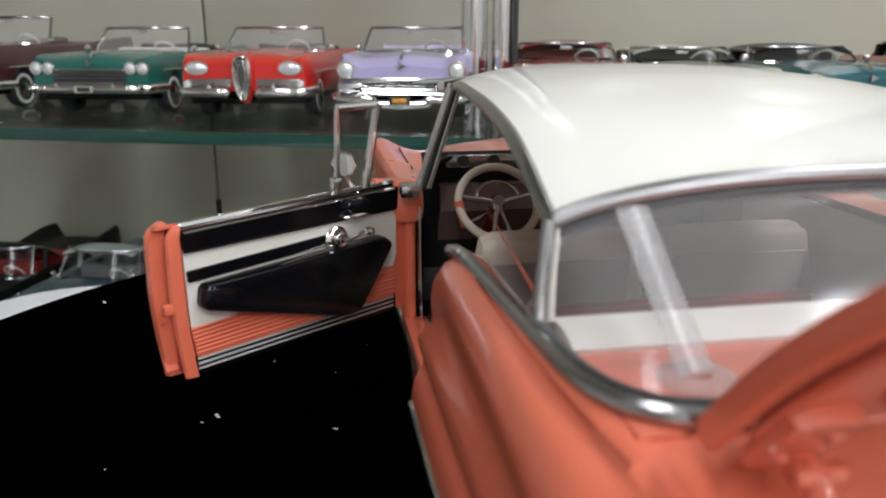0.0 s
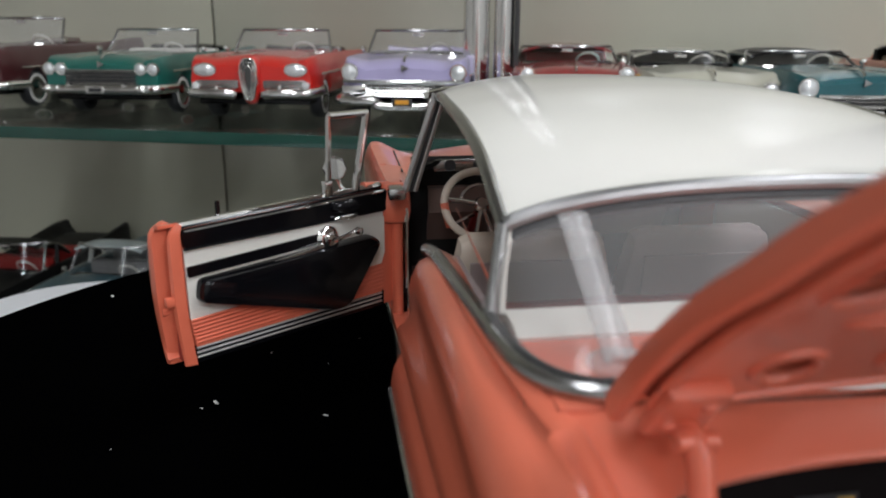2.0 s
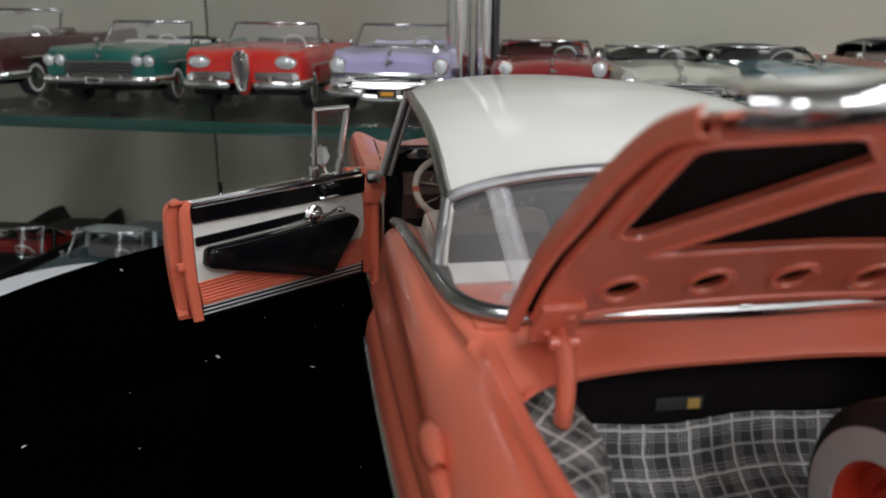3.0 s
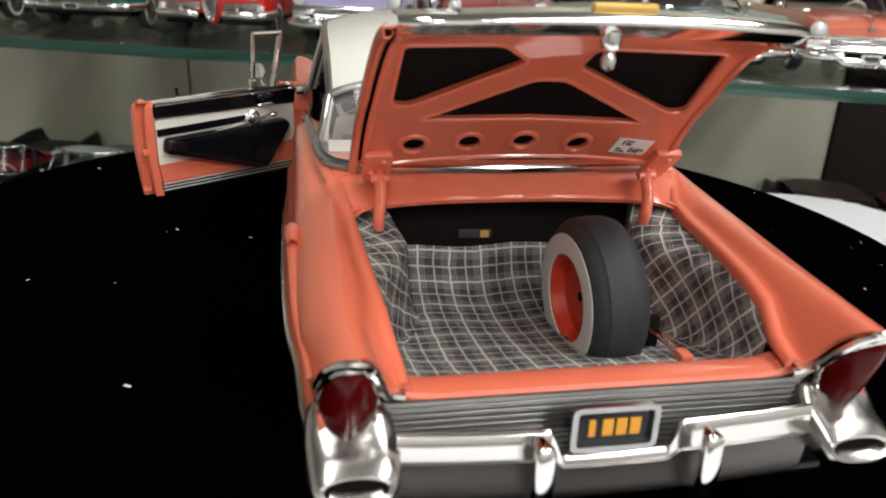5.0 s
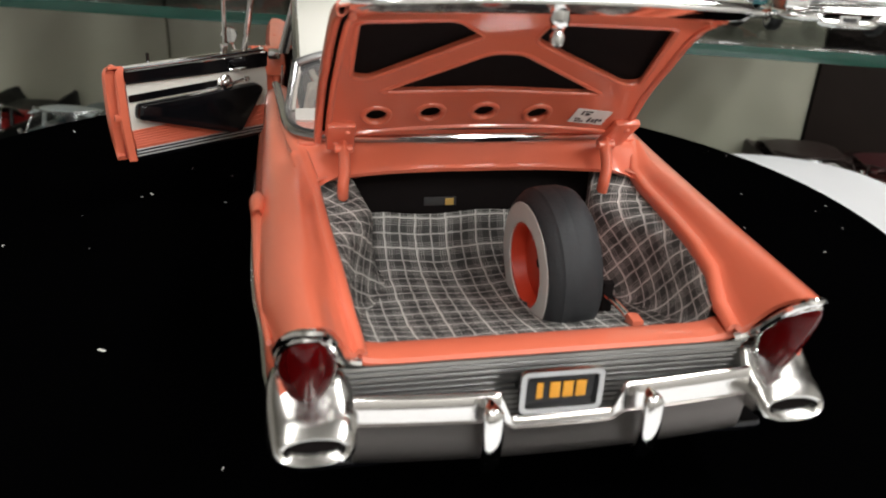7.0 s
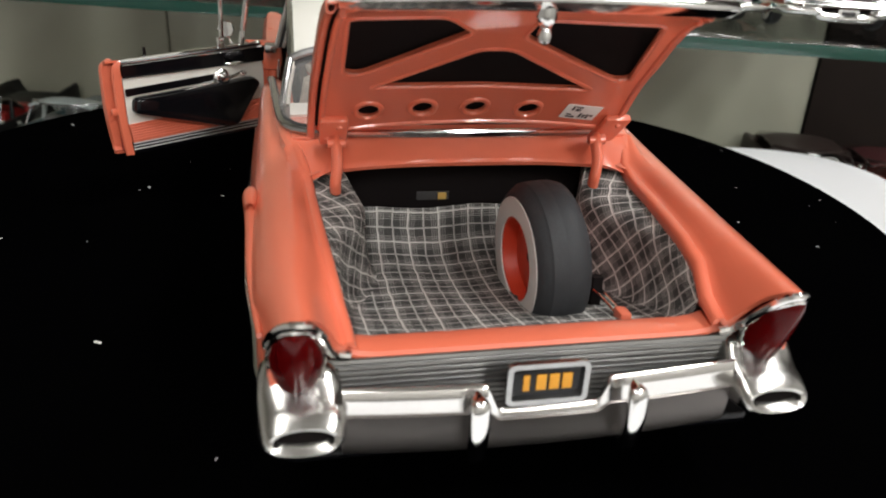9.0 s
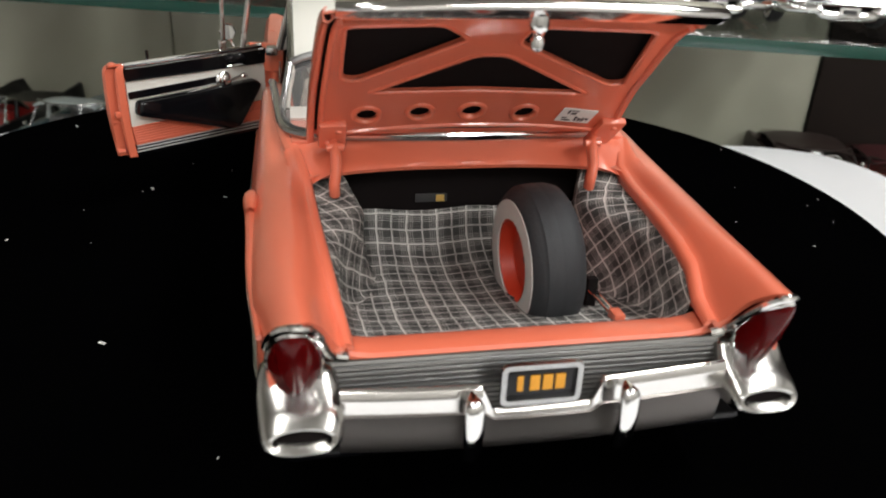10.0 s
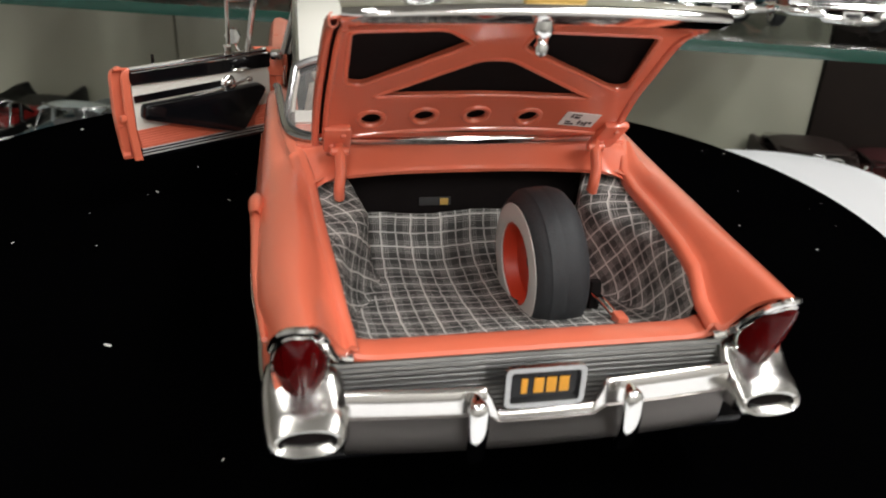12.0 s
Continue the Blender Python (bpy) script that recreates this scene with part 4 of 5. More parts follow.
lathe(bm, [(0.006, -0.125), (0.022, -0.115), (0.027, -0.09), (0.018, -0.07), (0.030, -0.055), (0.037, -0.03), (0.034, 0.0)], 16, "z", (-0.012, 0.385, 1.835))
part("lid_latch", bm, CHROME, car)
# price sticker with illegible writing
bm = bmesh.new()
block(bm, (-0.092, -0.056, 0.044), (0.092, 0.056, 0.047))
turn = Matrix.Rotation(radians(-10), 4, "Z")
for v in bm.verts:
    q = turn @ v.co
    v.co = lid_at(0.485, 0.228, q.z) + (lid_at(0.485, 0.24, 0) - lid_at(0.485, 0.216, 0)).normalized() * q.y + Vector((q.x, 0, 0))
sticker = part("sticker", bm, PAPER, car, "small white paper sticker", smooth=False)
for x0, x1, y0, y1 in ((-0.062, -0.05, 0.012, 0.048), (-0.045, -0.005, 0.038, 0.048), (-0.04, -0.01, 0.010, 0.030), (-0.075, -0.045, -0.028, -0.018), (-0.07, -0.02, -0.048, -0.036), (0.0, 0.014, -0.045, -0.005), (0.022, 0.036, -0.045, -0.015), (0.042, 0.056, -0.048, -0.010), (0.062, 0.08, -0.03, -0.012)):
    bm = bmesh.new()
    block(bm, (x0 * 0.92, y0 * 0.92, 0.0472), (x1 * 0.92, y1 * 0.92, 0.0482))
    for v in bm.verts:
        q = turn @ v.co
        v.co = lid_at(0.485, 0.228, q.z) + (lid_at(0.485, 0.24, 0) - lid_at(0.485, 0.216, 0)).normalized() * q.y + Vector((q.x, 0, 0))
    part("print", bm, INK, sticker, smooth=False)


def lid_hinge(side):
    x = -0.672 if side < 0 else 0.675
    bm = bmesh.new()
    block(bm, (x - 0.065, 0.0, 0.030), (x + 0.065, 0.19, 0.072), 0.018)
    for v in bm.verts:
        v.co = lid_at(v.co.x + (0.04 * (v.co.y / 0.19 - 0.5) if side > 0 else 0.0), v.co.y, v.co.z)
    part("hinge_leaf", bm, CORAL, car)
    for du, dv in ((0.025, 0.145), (-0.025, 0.06)):
        bm = bmesh.new()
        lathe(bm, [(0.002, 0.083), (0.012, 0.081), (0.018, 0.070)], 10, "z", (x + du, dv, 0))
        for v in bm.verts:
            v.co = lid_at(*v.co)
        part("hinge_rivet", bm, CORAL, car)
    a = -0.662 if side < 0 else 0.602
    b = -0.672 if side < 0 else 0.588
    bm = bmesh.new()
    tube(bm, spline([lid_at(x + (a - x) * 0.5, 0.03, 0.05), (a, 1.235, 1.10), (a, 1.19, 1.02), (b, 1.165, 0.95), (b, 1.175, 0.90)], 5), 0.033, 12, up=(1, 0, 0), flat=0.8)
    part("hinge_arm", bm, CORAL, car)
    bm = bmesh.new()
    lathe(bm, [(0.004, -0.045), (0.02, -0.04), (0.02, 0.04), (0.004, 0.045)], 12, "x", (a, 1.232, 1.11))
    part("hinge_pin", bm, CORAL, car)


both(lid_hinge)

# ---- tail ----
def tail(side):
    sx = lambda x: side * x
    # lens: an upright almond with a proud ridge down its middle and sides that fall away
    ring = []
    for w in steps(0, 2 * math.pi, 40)[:-1]:
        c, q = math.cos(w), math.sin(w)
        ring.append((0.882 + 0.097 * math.copysign(abs(c) ** 0.9, c) * (1 - 0.20 * max(0.0, q) - 0.10 * max(0.0, -q) ** 2), 0.738 + (0.165 * q if q > 0 else 0.168 * q)))

    def sunk(x, z, k=1.0):
        rise = 0.045 - 0.125 * max(0.0, (z - 0.57) / 0.335) ** 1.2
        return rise + 0.06 * k * min(1.0, abs(x - 0.882) / 0.097) ** 1.7
    bm = bmesh.new()
    tube(bm, [(sx(x), sunk(x, z) + 0.006, z) for x, z in ring], 0.008, 8, closed=True)
    part("lamp_bezel", bm, CHROME, car)
    bm = bmesh.new()
    rings = [[(sx(0.882 + (x - 0.882) * q), sunk(0.882 + (x - 0.882) * q, 0.738 + (z - 0.738) * q) + dy, 0.738 + (z - 0.738) * q) for x, z in ring] for q, dy in ((0.90, 0.13), (0.96, 0.10), (0.985, 0.04), (0.99, 0.0), (0.93, -0.010), (0.82, -0.018), (0.66, -0.024), (0.48, -0.028), (0.3, -0.03), (0.1, -0.031))]
    loft(bm, rings, closed=True, cap=True)
    part("tail_lamp", bm, LENS_RED, car, "red tail lamp lens")
    bm = bmesh.new()
    rings = [[(sx(0.882 + (x - 0.882) * q), sunk(x, z) + dy, 0.738 + (z - 0.738) * q) for x, z in ring] for q, dy in ((0.78, 0.12), (0.92, 0.07), (1.0, 0.04), (1.02, 0.02), (1.0, 0.012))]
    loft(bm, rings, closed=True)
    part("lamp_housing", bm, CHROME_WORN, car)
    bm = bmesh.new()
    tube(bm, spline([(sx(0.978), 0.05, 0.79), (sx(0.958), -0.002, 0.86), (sx(0.915), -0.054, 0.915), (sx(0.868), -0.076, 0.930), (sx(0.830), -0.056, 0.908), (sx(0.795), -0.002, 0.834), (sx(0.775), 0.045, 0.765), (sx(0.75), 0.085, 0.718), (sx(0.70), 0.094, 0.702)], 6), lambda s: 0.015 + 0.003 * s, 8)
    part("fin_moulding", bm, CHROME, car)

    # bright pod below the lamp with an exhaust outlet
    def oval(cx, cy, cz, rx, rz, lean, p=0.7, n=36):
        out = []
        for k in range(n):
            w = 2 * math.pi * k / n
            c, q = math.cos(w), math.sin(w)
            a, b = rx * math.copysign(abs(c) ** p, c), rz * math.copysign(abs(q) ** p, q)
            out.append((sx(cx) + a, cy - b * math.sin(lean), cz + b * math.cos(lean)))
        return out
    bm = bmesh.new()
    rings = [oval(0.875, 0.26, 0.548, 0.125, 0.132, 0.0, 0.6), oval(0.876, 0.15, 0.552, 0.143, 0.138, 0.0, 0.55), oval(0.876, 0.095, 0.548, 0.147, 0.130, -0.05, 0.55), oval(0.874, 0.04, 0.53, 0.149, 0.106, -0.14, 0.6), oval(0.872, -0.01, 0.515, 0.148, 0.088, -0.24), oval(0.868, -0.065, 0.516, 0.143, 0.078, -0.36),
             oval(0.868, -0.105, 0.514, 0.130, 0.060, -0.4, 0.8), oval(0.868, -0.117, 0.512, 0.116, 0.046, -0.4, 0.85), oval(0.868, -0.11, 0.512, 0.10, 0.033, -0.4, 0.9), oval(0.868, -0.05, 0.52, 0.09, 0.026, -0.4, 0.9)]
    loft(bm, rings, closed=True)
    pod = part("bumper_pod", bm, CHROME_WORN, car, "chrome bumper end pod with oval outlet")
    # near-black cap, the pod's shaded inside put in as colour
    bm = bmesh.new()
    loft(bm, [oval(0.868, -0.075, 0.518, 0.10, 0.038, -0.4), oval(0.868, -0.07, 0.519, 0.01, 0.004, -0.4)], closed=True, cap=True)
    part("outlet", bm, BLACK_AND_SHADE, pod)
    # collar that carries the lens and runs down into the pod
    bm = bmesh.new()
    arc = steps(math.pi * 1.16, math.pi * 1.84, 26)
    rows = []
    for q in steps(0, 1, 8):
        k = q * q * (3 - 2 * q)
        row = []
        for w in arc:
            c, g = math.cos(w), math.sin(w)
            x0, z0 = 0.882 + 0.102 * math.copysign(abs(c) ** 0.9, c) * (1 - 0.1 * g * g), 0.738 + 0.176 * g
            row.append((sx(x0 + (0.876 + 0.147 * c - x0) * k), (sunk(x0, z0) - 0.004) * (1 - k) + 0.075 * k, z0 + (0.635 + 0.11 * g - z0) * k))
        rows.append(row)
    loft(bm, rows)
    part("lamp_collar", thicken(bm, 0.008), CHROME_WORN, pod)
    bm = bmesh.new()
    tube(bm, [rows[0][i] for i in range(len(arc))], lambda s: 0.008 + 0.011 * math.sin(math.pi * s), 8)
    part("lamp_cradle", bm, CHROME, pod)


both(tail)
# ribbed panel under the sill
bm = bmesh.new()
loft(bm, [[(x, 0.112 + 0.005 * (k % 2), z) for x in (-0.78, 0.0, 0.78)] for k, z in enumerate(steps(0.40, 0.676, 24))])
part("rear_panel", bm, PANEL_GREY, car, "ribbed bright panel below the boot")
for k in range(5):
    bm = bmesh.new()
    z = 0.545 + 0.026 * k
    tube(bm, [(-0.78, 0.105, z), (0.78, 0.107, z)], 0.0045, 6)
    part("rib", bm, RIBBED, car)


# bumper: a folded bar with a flat sloping upper face, dipped under the plate, and two guards
def bumper_prof(x):
    d = min(1.0, max(0.0, 1 - (abs(x + 0.005) - 0.175) / 0.06))
    d = d * d * (3 - 2 * d)
    top, fold = 0.620 - 0.10 * d, 0.528 - 0.032 * d
    y = -0.052 + 0.05 * (abs(x) / 0.78) ** 2
    return [(x, y + 0.036, top - 0.012), (x, y + 0.030, top), (x, y + 0.020, top + 0.006), (x, y + 0.012, top + 0.004), (x, y + 0.003, top - 0.006), (x, y + 0.0015, (top + fold) / 2), (x, y, fold + 0.004), (x, y - 0.001, fold - 0.003)]


def bumper_low(x):
    top = bumper_prof(x)[-1]
    y = top[1]
    return [(x, y, top[2] - 0.001), (x, y + 0.003, top[2] - 0.012), (x, y + 0.010, 0.45), (x, y + 0.016, 0.40), (x, y + 0.020, 0.372), (x, y + 0.026, 0.356), (x, y + 0.038, 0.345), (x, y + 0.08, 0.340)]


across = sorted(set(steps(-0.735, 0.735, 44) + [q * (0.170 + 0.0065 * k) for k in range(12) for q in (-1, 1)]))
bm = bmesh.new()
loft(bm, [bumper_prof(x) for x in across])
bumper = part("rear_bumper", thicken(bm, 0.012), BUMPER, car, "polished chrome rear bumper", sharp=42)
# the lower face's dark colour stands in for the mirrored black turntable
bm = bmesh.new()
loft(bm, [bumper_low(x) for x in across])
part("lower_face", thicken(bm, 0.010), DARK_MIRROR, bumper, "lower face of the bumper with its dark reflection in the colour", sharp=42)


def guard(side):
    bm = bmesh.new()
    rings = []
    for z, r, y in ((0.355, 0.014, -0.10), (0.365, 0.028, -0.12), (0.42, 0.036, -0.145), (0.52, 0.037, -0.155), (0.595, 0.036, -0.152), (0.614, 0.034, -0.149), (0.628, 0.027, -0.143), (0.635, 0.014, -0.135)):
        rings.append([(side * 0.285 + r * math.cos(w), y + (0.05 if math.sin(w) > 0 else 0.016) * math.sin(w) + 0.01, z) for w in steps(0, 2 * math.pi, 16)[:-1]])
    loft(bm, rings, closed=True, cap=True)
    part("bumper_guard", bm, CHROME, car)


both(guard)
# number plate: frame, black plate, worn orange bars
bm = bmesh.new()
plate(bm, rounded([(-0.152, -0.085), (0.152, -0.085), (0.152, 0.085), (-0.152, 0.085)], 0.03), [rounded([(-0.132, -0.065), (0.132, -0.065), (0.132, 0.065), (-0.132, 0.065)], 0.015)],
      lambda u, v, w: Vector((u - 0.015, -0.02 - w, 0.615 + v)), 0.02)
frame_ = part("plate_frame", bm, DULL, car)
bm = bmesh.new()
block(bm, (-0.155, -0.024, 0.545), (0.125, -0.014, 0.685), 0.003)
part("number_plate", bm, BLACK, frame_)
for k in range(4):
    bm = bmesh.new()
    x = -0.105 + k * 0.048
    block(bm, (x, -0.03, 0.583), (x + (0.024 if k == 0 else 0.038), -0.0245, 0.648), 0.003)
    part("print", bm, AMBER, frame_)

# ---- the open left door ----
DO = Vector((-0.97, 4.0, 0))
DD = Vector((-0.8347, -0.5508, 0))
DN = Vector((0.5508, -0.8347, 0))


def door_at(s, z, w=0.0):
    return DO + DD * s + DN * w + Vector((0, 0, z))


def door_sheet(name, poly, w0, w1, mat, label="", r=0.0, parent=None, sharp=40):
    bm = bmesh.new()
    plate(bm, rounded(poly, r) if r else [Vector(p) for p in poly], [], lambda u, v, w: door_at(u, v, w), 1.0)
    for v in bm.verts:
        q = v.co - DO
        w = q.dot(DN)
        v.co = v.co - DN * w + DN * (w0 + (w1 - w0) * w)
    return part(name, bm, mat, parent or door, label, sharp=sharp)


bm = bmesh.new()
rings = []
for s in steps(0.0, 1.28, 16):
    b = 0.02 * math.sin(math.pi * s / 1.28)
    rings.append([door_at(s, z, w) for z, w in [(p.x, p.y) for p in spline([(1.055, -0.02, 0), (1.045, -0.06, 0), (0.98, -0.10 - b, 0), (0.88, -0.115 - b, 0), (0.70, -0.09 - b, 0), (0.645, -0.07 - b, 0), (0.60, -0.105 - b, 0), (0.50, -0.10 - b, 0), (0.42, -0.06, 0)], 3)]])
loft(bm, rings)
door = part("left_door", thicken(bm, 0.015), CORAL, car, "coral car door swung open with black and ivory trim")
# rear end of the door: outer flange, groove, inner flange
for w0, w1, s0, s1 in ((-0.112, -0.056, 1.23, 1.29), (-0.012, 0.021, 1.202, 1.243)):
    bm = bmesh.new()
    rings = []
    for z in steps(0.40, 1.055, 26):
        bulge = 0.02 * math.sin(math.pi * (z - 0.4) / 0.655)
        lean = -0.03 * max(0.0, (0.78 - z) / 0.38) ** 1.6 - 0.012 * max(0.0, (z - 0.99) / 0.065) ** 2
        cut = (s1 - s0) * 0.75 * (1 - math.sqrt(max(0.0, 1 - max(0.0, (z - 0.975) / 0.08) ** 2)))
        rings.append([door_at(s0 + lean, z, w0 - bulge), door_at(s1 + lean - cut + 0.004, z, w0 - bulge + 0.008), door_at(s1 + lean - cut + 0.012, z, (w0 + w1) / 2 - bulge * 0.5), door_at(s1 + lean - cut + 0.004, z, w1 - 0.008), door_at(s0 + lean, z, w1)])
    loft(bm, rings, closed=True, cap=True)
    part("door_edge", bm, CORAL, door)
door_sheet("door_groove", [(1.18, 0.42), (1.225, 0.42), (1.215, 1.03), (1.18, 1.03)], -0.06, -0.01, WINE)
bm = bmesh.new()
block(bm, (0, 0, 0), (0.05, 0.03, 0.045), 0.01)
for v in bm.verts:
    v.co = door_at(1.235 + v.co.x, 0.69 + v.co.z, -0.02 + v.co.y)
part("door_latch", bm, CORAL, door)
door_sheet("door_core", [(0.02, 0.43), (1.20, 0.41), (1.195, 1.04), (0.02, 1.06)], -0.05, 0.0, CORAL)
door_sheet("upper_trim", [(0.08, 1.068), (1.195, 1.03), (1.19, 0.945), (0.08, 0.955)], 0.001, 0.026, BLACK, "glossy black upper door trim", 0.015)
door_sheet("ivory_band", [(0.09, 0.952), (1.19, 0.942), (1.185, 0.615), (0.14, 0.60), (0.09, 0.72)], 0.001, 0.014, IVORY, "ivory door trim", 0.01)
door_sheet("black_band", [(0.50, 0.895), (1.185, 0.862), (1.183, 0.815), (0.50, 0.845)], 0.0145, 0.026, BLACK, "black door stripe", 0.008)
door_sheet("coral_panel", [(0.10, 0.66), (1.19, 0.613), (1.17, 0.485), (0.12, 0.51)], 0.0145, 0.022, CORAL)
for k in range(7):
    a = 0.66 - k * 0.021
    b = 0.613 - k * 0.018
    bm = bmesh.new()
    tube(bm, [door_at(0.11, a, 0.022), door_at(1.188 - 0.003 * k, b, 0.022)], 0.0065, 6)
    part("rib", bm, CORAL, door)
for k in range(3):
    a = 0.498 - k * 0.022
    bm = bmesh.new()
    tube(bm, [door_at(0.12, a + 0.003, 0.018), door_at(1.17, a - 0.02, 0.018)], 0.0062, 8, 1.0)
    part("kick_moulding", bm, PILLAR, door)
door_sheet("kick_strip", [(0.1, 0.51), (1.175, 0.485), (1.165, 0.405), (0.1, 0.43)], 0.001, 0.012, BLACK)
# armrest
bm = bmesh.new()
arm = rounded([(0.15, 0.80), (0.20, 0.845), (0.82, 0.815), (1.14, 0.80), (1.155, 0.70), (0.45, 0.495), (0.36, 0.50)], 0.03)
cen = Vector((0.6, 0.7))
loft(bm, [[door_at(*(cen + (Vector(p) - cen) * q), w) for p in arm] for q, w in ((1.0, 0.014), (1.0, 0.05), (0.985, 0.075), (0.94, 0.09), (0.7, 0.095))], closed=True, cap=True)
part("armrest", bm, BLACK, door, "black padded armrest")
bm = bmesh.new()
tube(bm, [door_at(0.50, 0.835, 0.05), door_at(0.82, 0.80, 0.06)], 0.012, 8)
part("armrest_moulding", bm, CHROME, door)
bm = bmesh.new()
lathe(bm, [(0.065, 0.02), (0.065, 0.03), (0.05, 0.045), (0.03, 0.05), (0.028, 0.07), (0.004, 0.075)], 24, "z", (0.455, 0.862, 0))
for v in bm.verts:
    v.co = door_at(*v.co)
crank = part("window_crank", bm, CHROME, door)
bm = bmesh.new()
tube(bm, [door_at(0.455, 0.862, 0.075), door_at(0.40, 0.874, 0.085), door_at(0.315, 0.893, 0.08)], 0.012, 8)
part("crank_arm", bm, CHROME, crank)
bm = bmesh.new()
lathe(bm, [(0.01, 0.07), (0.019, 0.08), (0.019, 0.11), (0.008, 0.115)], 12, "z", (0.315, 0.893, 0))
for v in bm.verts:
    v.co = door_at(*v.co)
part("crank_knob", bm, CHROME, crank)
bm = bmesh.new()
lathe(bm, [(0.078, 0.026), (0.078, 0.040), (0.06, 0.062), (0.004, 0.068)], 24, "z", (0, 0, 0))
for v in bm.verts:
    v.co = door_at(0.345 + v.co.x * 1.05, 1.012 + v.co.y * 0.5, v.co.z)
handle = part("door_handle", bm, BLACK, door, "black cup of the inner door handle")
bm = bmesh.new()
lathe(bm, [(0.07, 0.027), (0.07, 0.05), (0.05, 0.066), (0.004, 0.07)], 20, "z", (0, 0, 0))
for v in bm.verts:
    v.co = door_at(0.352 + v.co.x * 1.05, 0.965 + v.co.y * 0.26, v.co.z)
part("handle_lip", bm, CHROME, handle)
bm = bmesh.new()
tube(bm, [door_at(1.186, 1.022, 0.026), door_at(0.62, 1.042, 0.028), door_at(0.10, 1.06, 0.026)], 0.008, 6)
part("trim_bead", bm, CHROME, door)
bm = bmesh.new()
tube(bm, [door_at(1.19, 0.944, 0.024), door_at(0.60, 0.950, 0.026), door_at(0.10, 0.955, 0.024)], 0.006, 6)
part("trim_bead", bm, BLACK, door)
bm = bmesh.new()
tube(bm, [door_at(1.195, 1.045, -0.01), door_at(0.10, 1.082, -0.01)], 0.018, 8)
part("door_top_moulding", bm, CHROME, door)
bm = bmesh.new()
tube(bm, [door_at(1.0, 1.04, -0.025), door_at(1.0, 1.125, -0.025)], 0.011, 8)
part("lock_pin", bm, BLACK, door)
bm = bmesh.new()
tube(bm, [door_at(0.03, 1.068, -0.03), door_at(0.20, 1.085, -0.02)], 0.026, 10)
part("door_front_cap", bm, CORAL, door)
# quarter light frame
for a, b, r in (((0.425, 1.08), (0.408, 1.462), 0.015), ((0.408, 1.462), (0.178, 1.464), 0.018), ((0.178, 1.464), (0.262, 1.08), 0.022)):
    bm = bmesh.new()
    tube(bm, [door_at(a[0], a[1], 0.0), door_at(b[0], b[1], 0.0)], r, 10)
    part("quarter_light_frame", bm, CHROME, door)
bm = bmesh.new()
block(bm, (0.405, 1.07, -0.02), (0.455, 1.15, 0.02), 0.01)
for v in bm.verts:
    v.co = door_at(*v.co)
part("frame_foot", bm, CHROME, door)
bm = bmesh.new()
loft(bm, [[door_at(0.42, 1.09, 0.0), door_at(0.267, 1.09, 0.0)], [door_at(0.407, 1.455, 0.0), door_at(0.184, 1.455, 0.0)]])
part("quarter_light", bm, CLEAR, door).visible_shadow = False
# mirror outside the door
bm = bmesh.new()
lathe(bm, [(0.002, 0.03), (0.055, 0.03), (0.062, 0.02), (0.06, -0.01), (0.04, -0.05), (0.012, -0.075)], 8, "z")
bmesh.ops.transform(bm, matrix=Matrix.Translation((-1.288, 3.83, 1.20)) @ Matrix.Rotation(radians(92), 4, "X"), verts=bm.verts)
part("door_mirror", bm, CHROME, door)
bm = bmesh.new()
tube(bm, [(-1.288, 3.86, 1.18), (-1.26, 3.86, 1.10), (-1.22, 3.84, 1.06)], 0.012, 8)
part("mirror_arm", bm, CHROME, door)
# coral hinge pillar and jamb between door and windscreen
bm = bmesh.new()
loft(bm, [spline([(-1.0, 4.06, z), (-0.995, 3.98, z), (-0.965, 3.95, z), (-0.935, 3.97, z), (-0.93, 4.06, z)], 3) for z in steps(0.28, 1.06, 8)])
part("door_jamb", thicken(bm, 0.02), CORAL, car)
bm = bmesh.new()
loft(bm, [spline([(-1.08 + a, 4.02, z), (-1.075 + a, 3.95 + a, z), (-1.0, 3.925 + a, z), (-0.915 - a, 3.93 + a, z), (-0.89 - a, 3.98, z), (-0.895 - a, 4.05, z)], 3) for z, a in ((0.872, 0.03), (0.885, 0.01), (0.93, 0.0), (1.0, 0.002), (1.055, 0.008), (1.085, 0.022), (1.092, 0.045))])
part("hinge_block", thicken(bm, 0.02), CORAL, car)
bm = bmesh.new()
tube(bm, [(-0.915, 3.93, 0.35), (-0.92, 3.94, 0.96)], 0.012, 8)
part("jamb_strip", bm, CHROME, car)
bm = bmesh.new()
block(bm, (-0.98, 2.80, 0.30), (-0.84, 2.86, 0.98), 0.02)
part("lock_pillar", bm, BLACK, car)
bm = bmesh.new()
block(bm, (-1.0, 2.76, 0.30), (-0.87, 4.0, 0.36), 0.02)
part("door_sill", bm, CORAL, car)
bm = bmesh.new()
tube(bm, [(-0.87, 2.84, 0.37), (-0.87, 3.95, 0.37)], 0.014, 8)
part("sill_strip", bm, DULL, car)
# dark inner trim behind the fenders and the far door
for side in (-1, 1):
    bm = bmesh.new()
    block(bm, (side * 0.88 - 0.02, 1.60, 0.32), (side * 0.86 + 0.02, 2.80 if side < 0 else 4.0, 1.03), 0.01)
    part("side_trim", bm, IVORY if side > 0 else MAUVE, car)

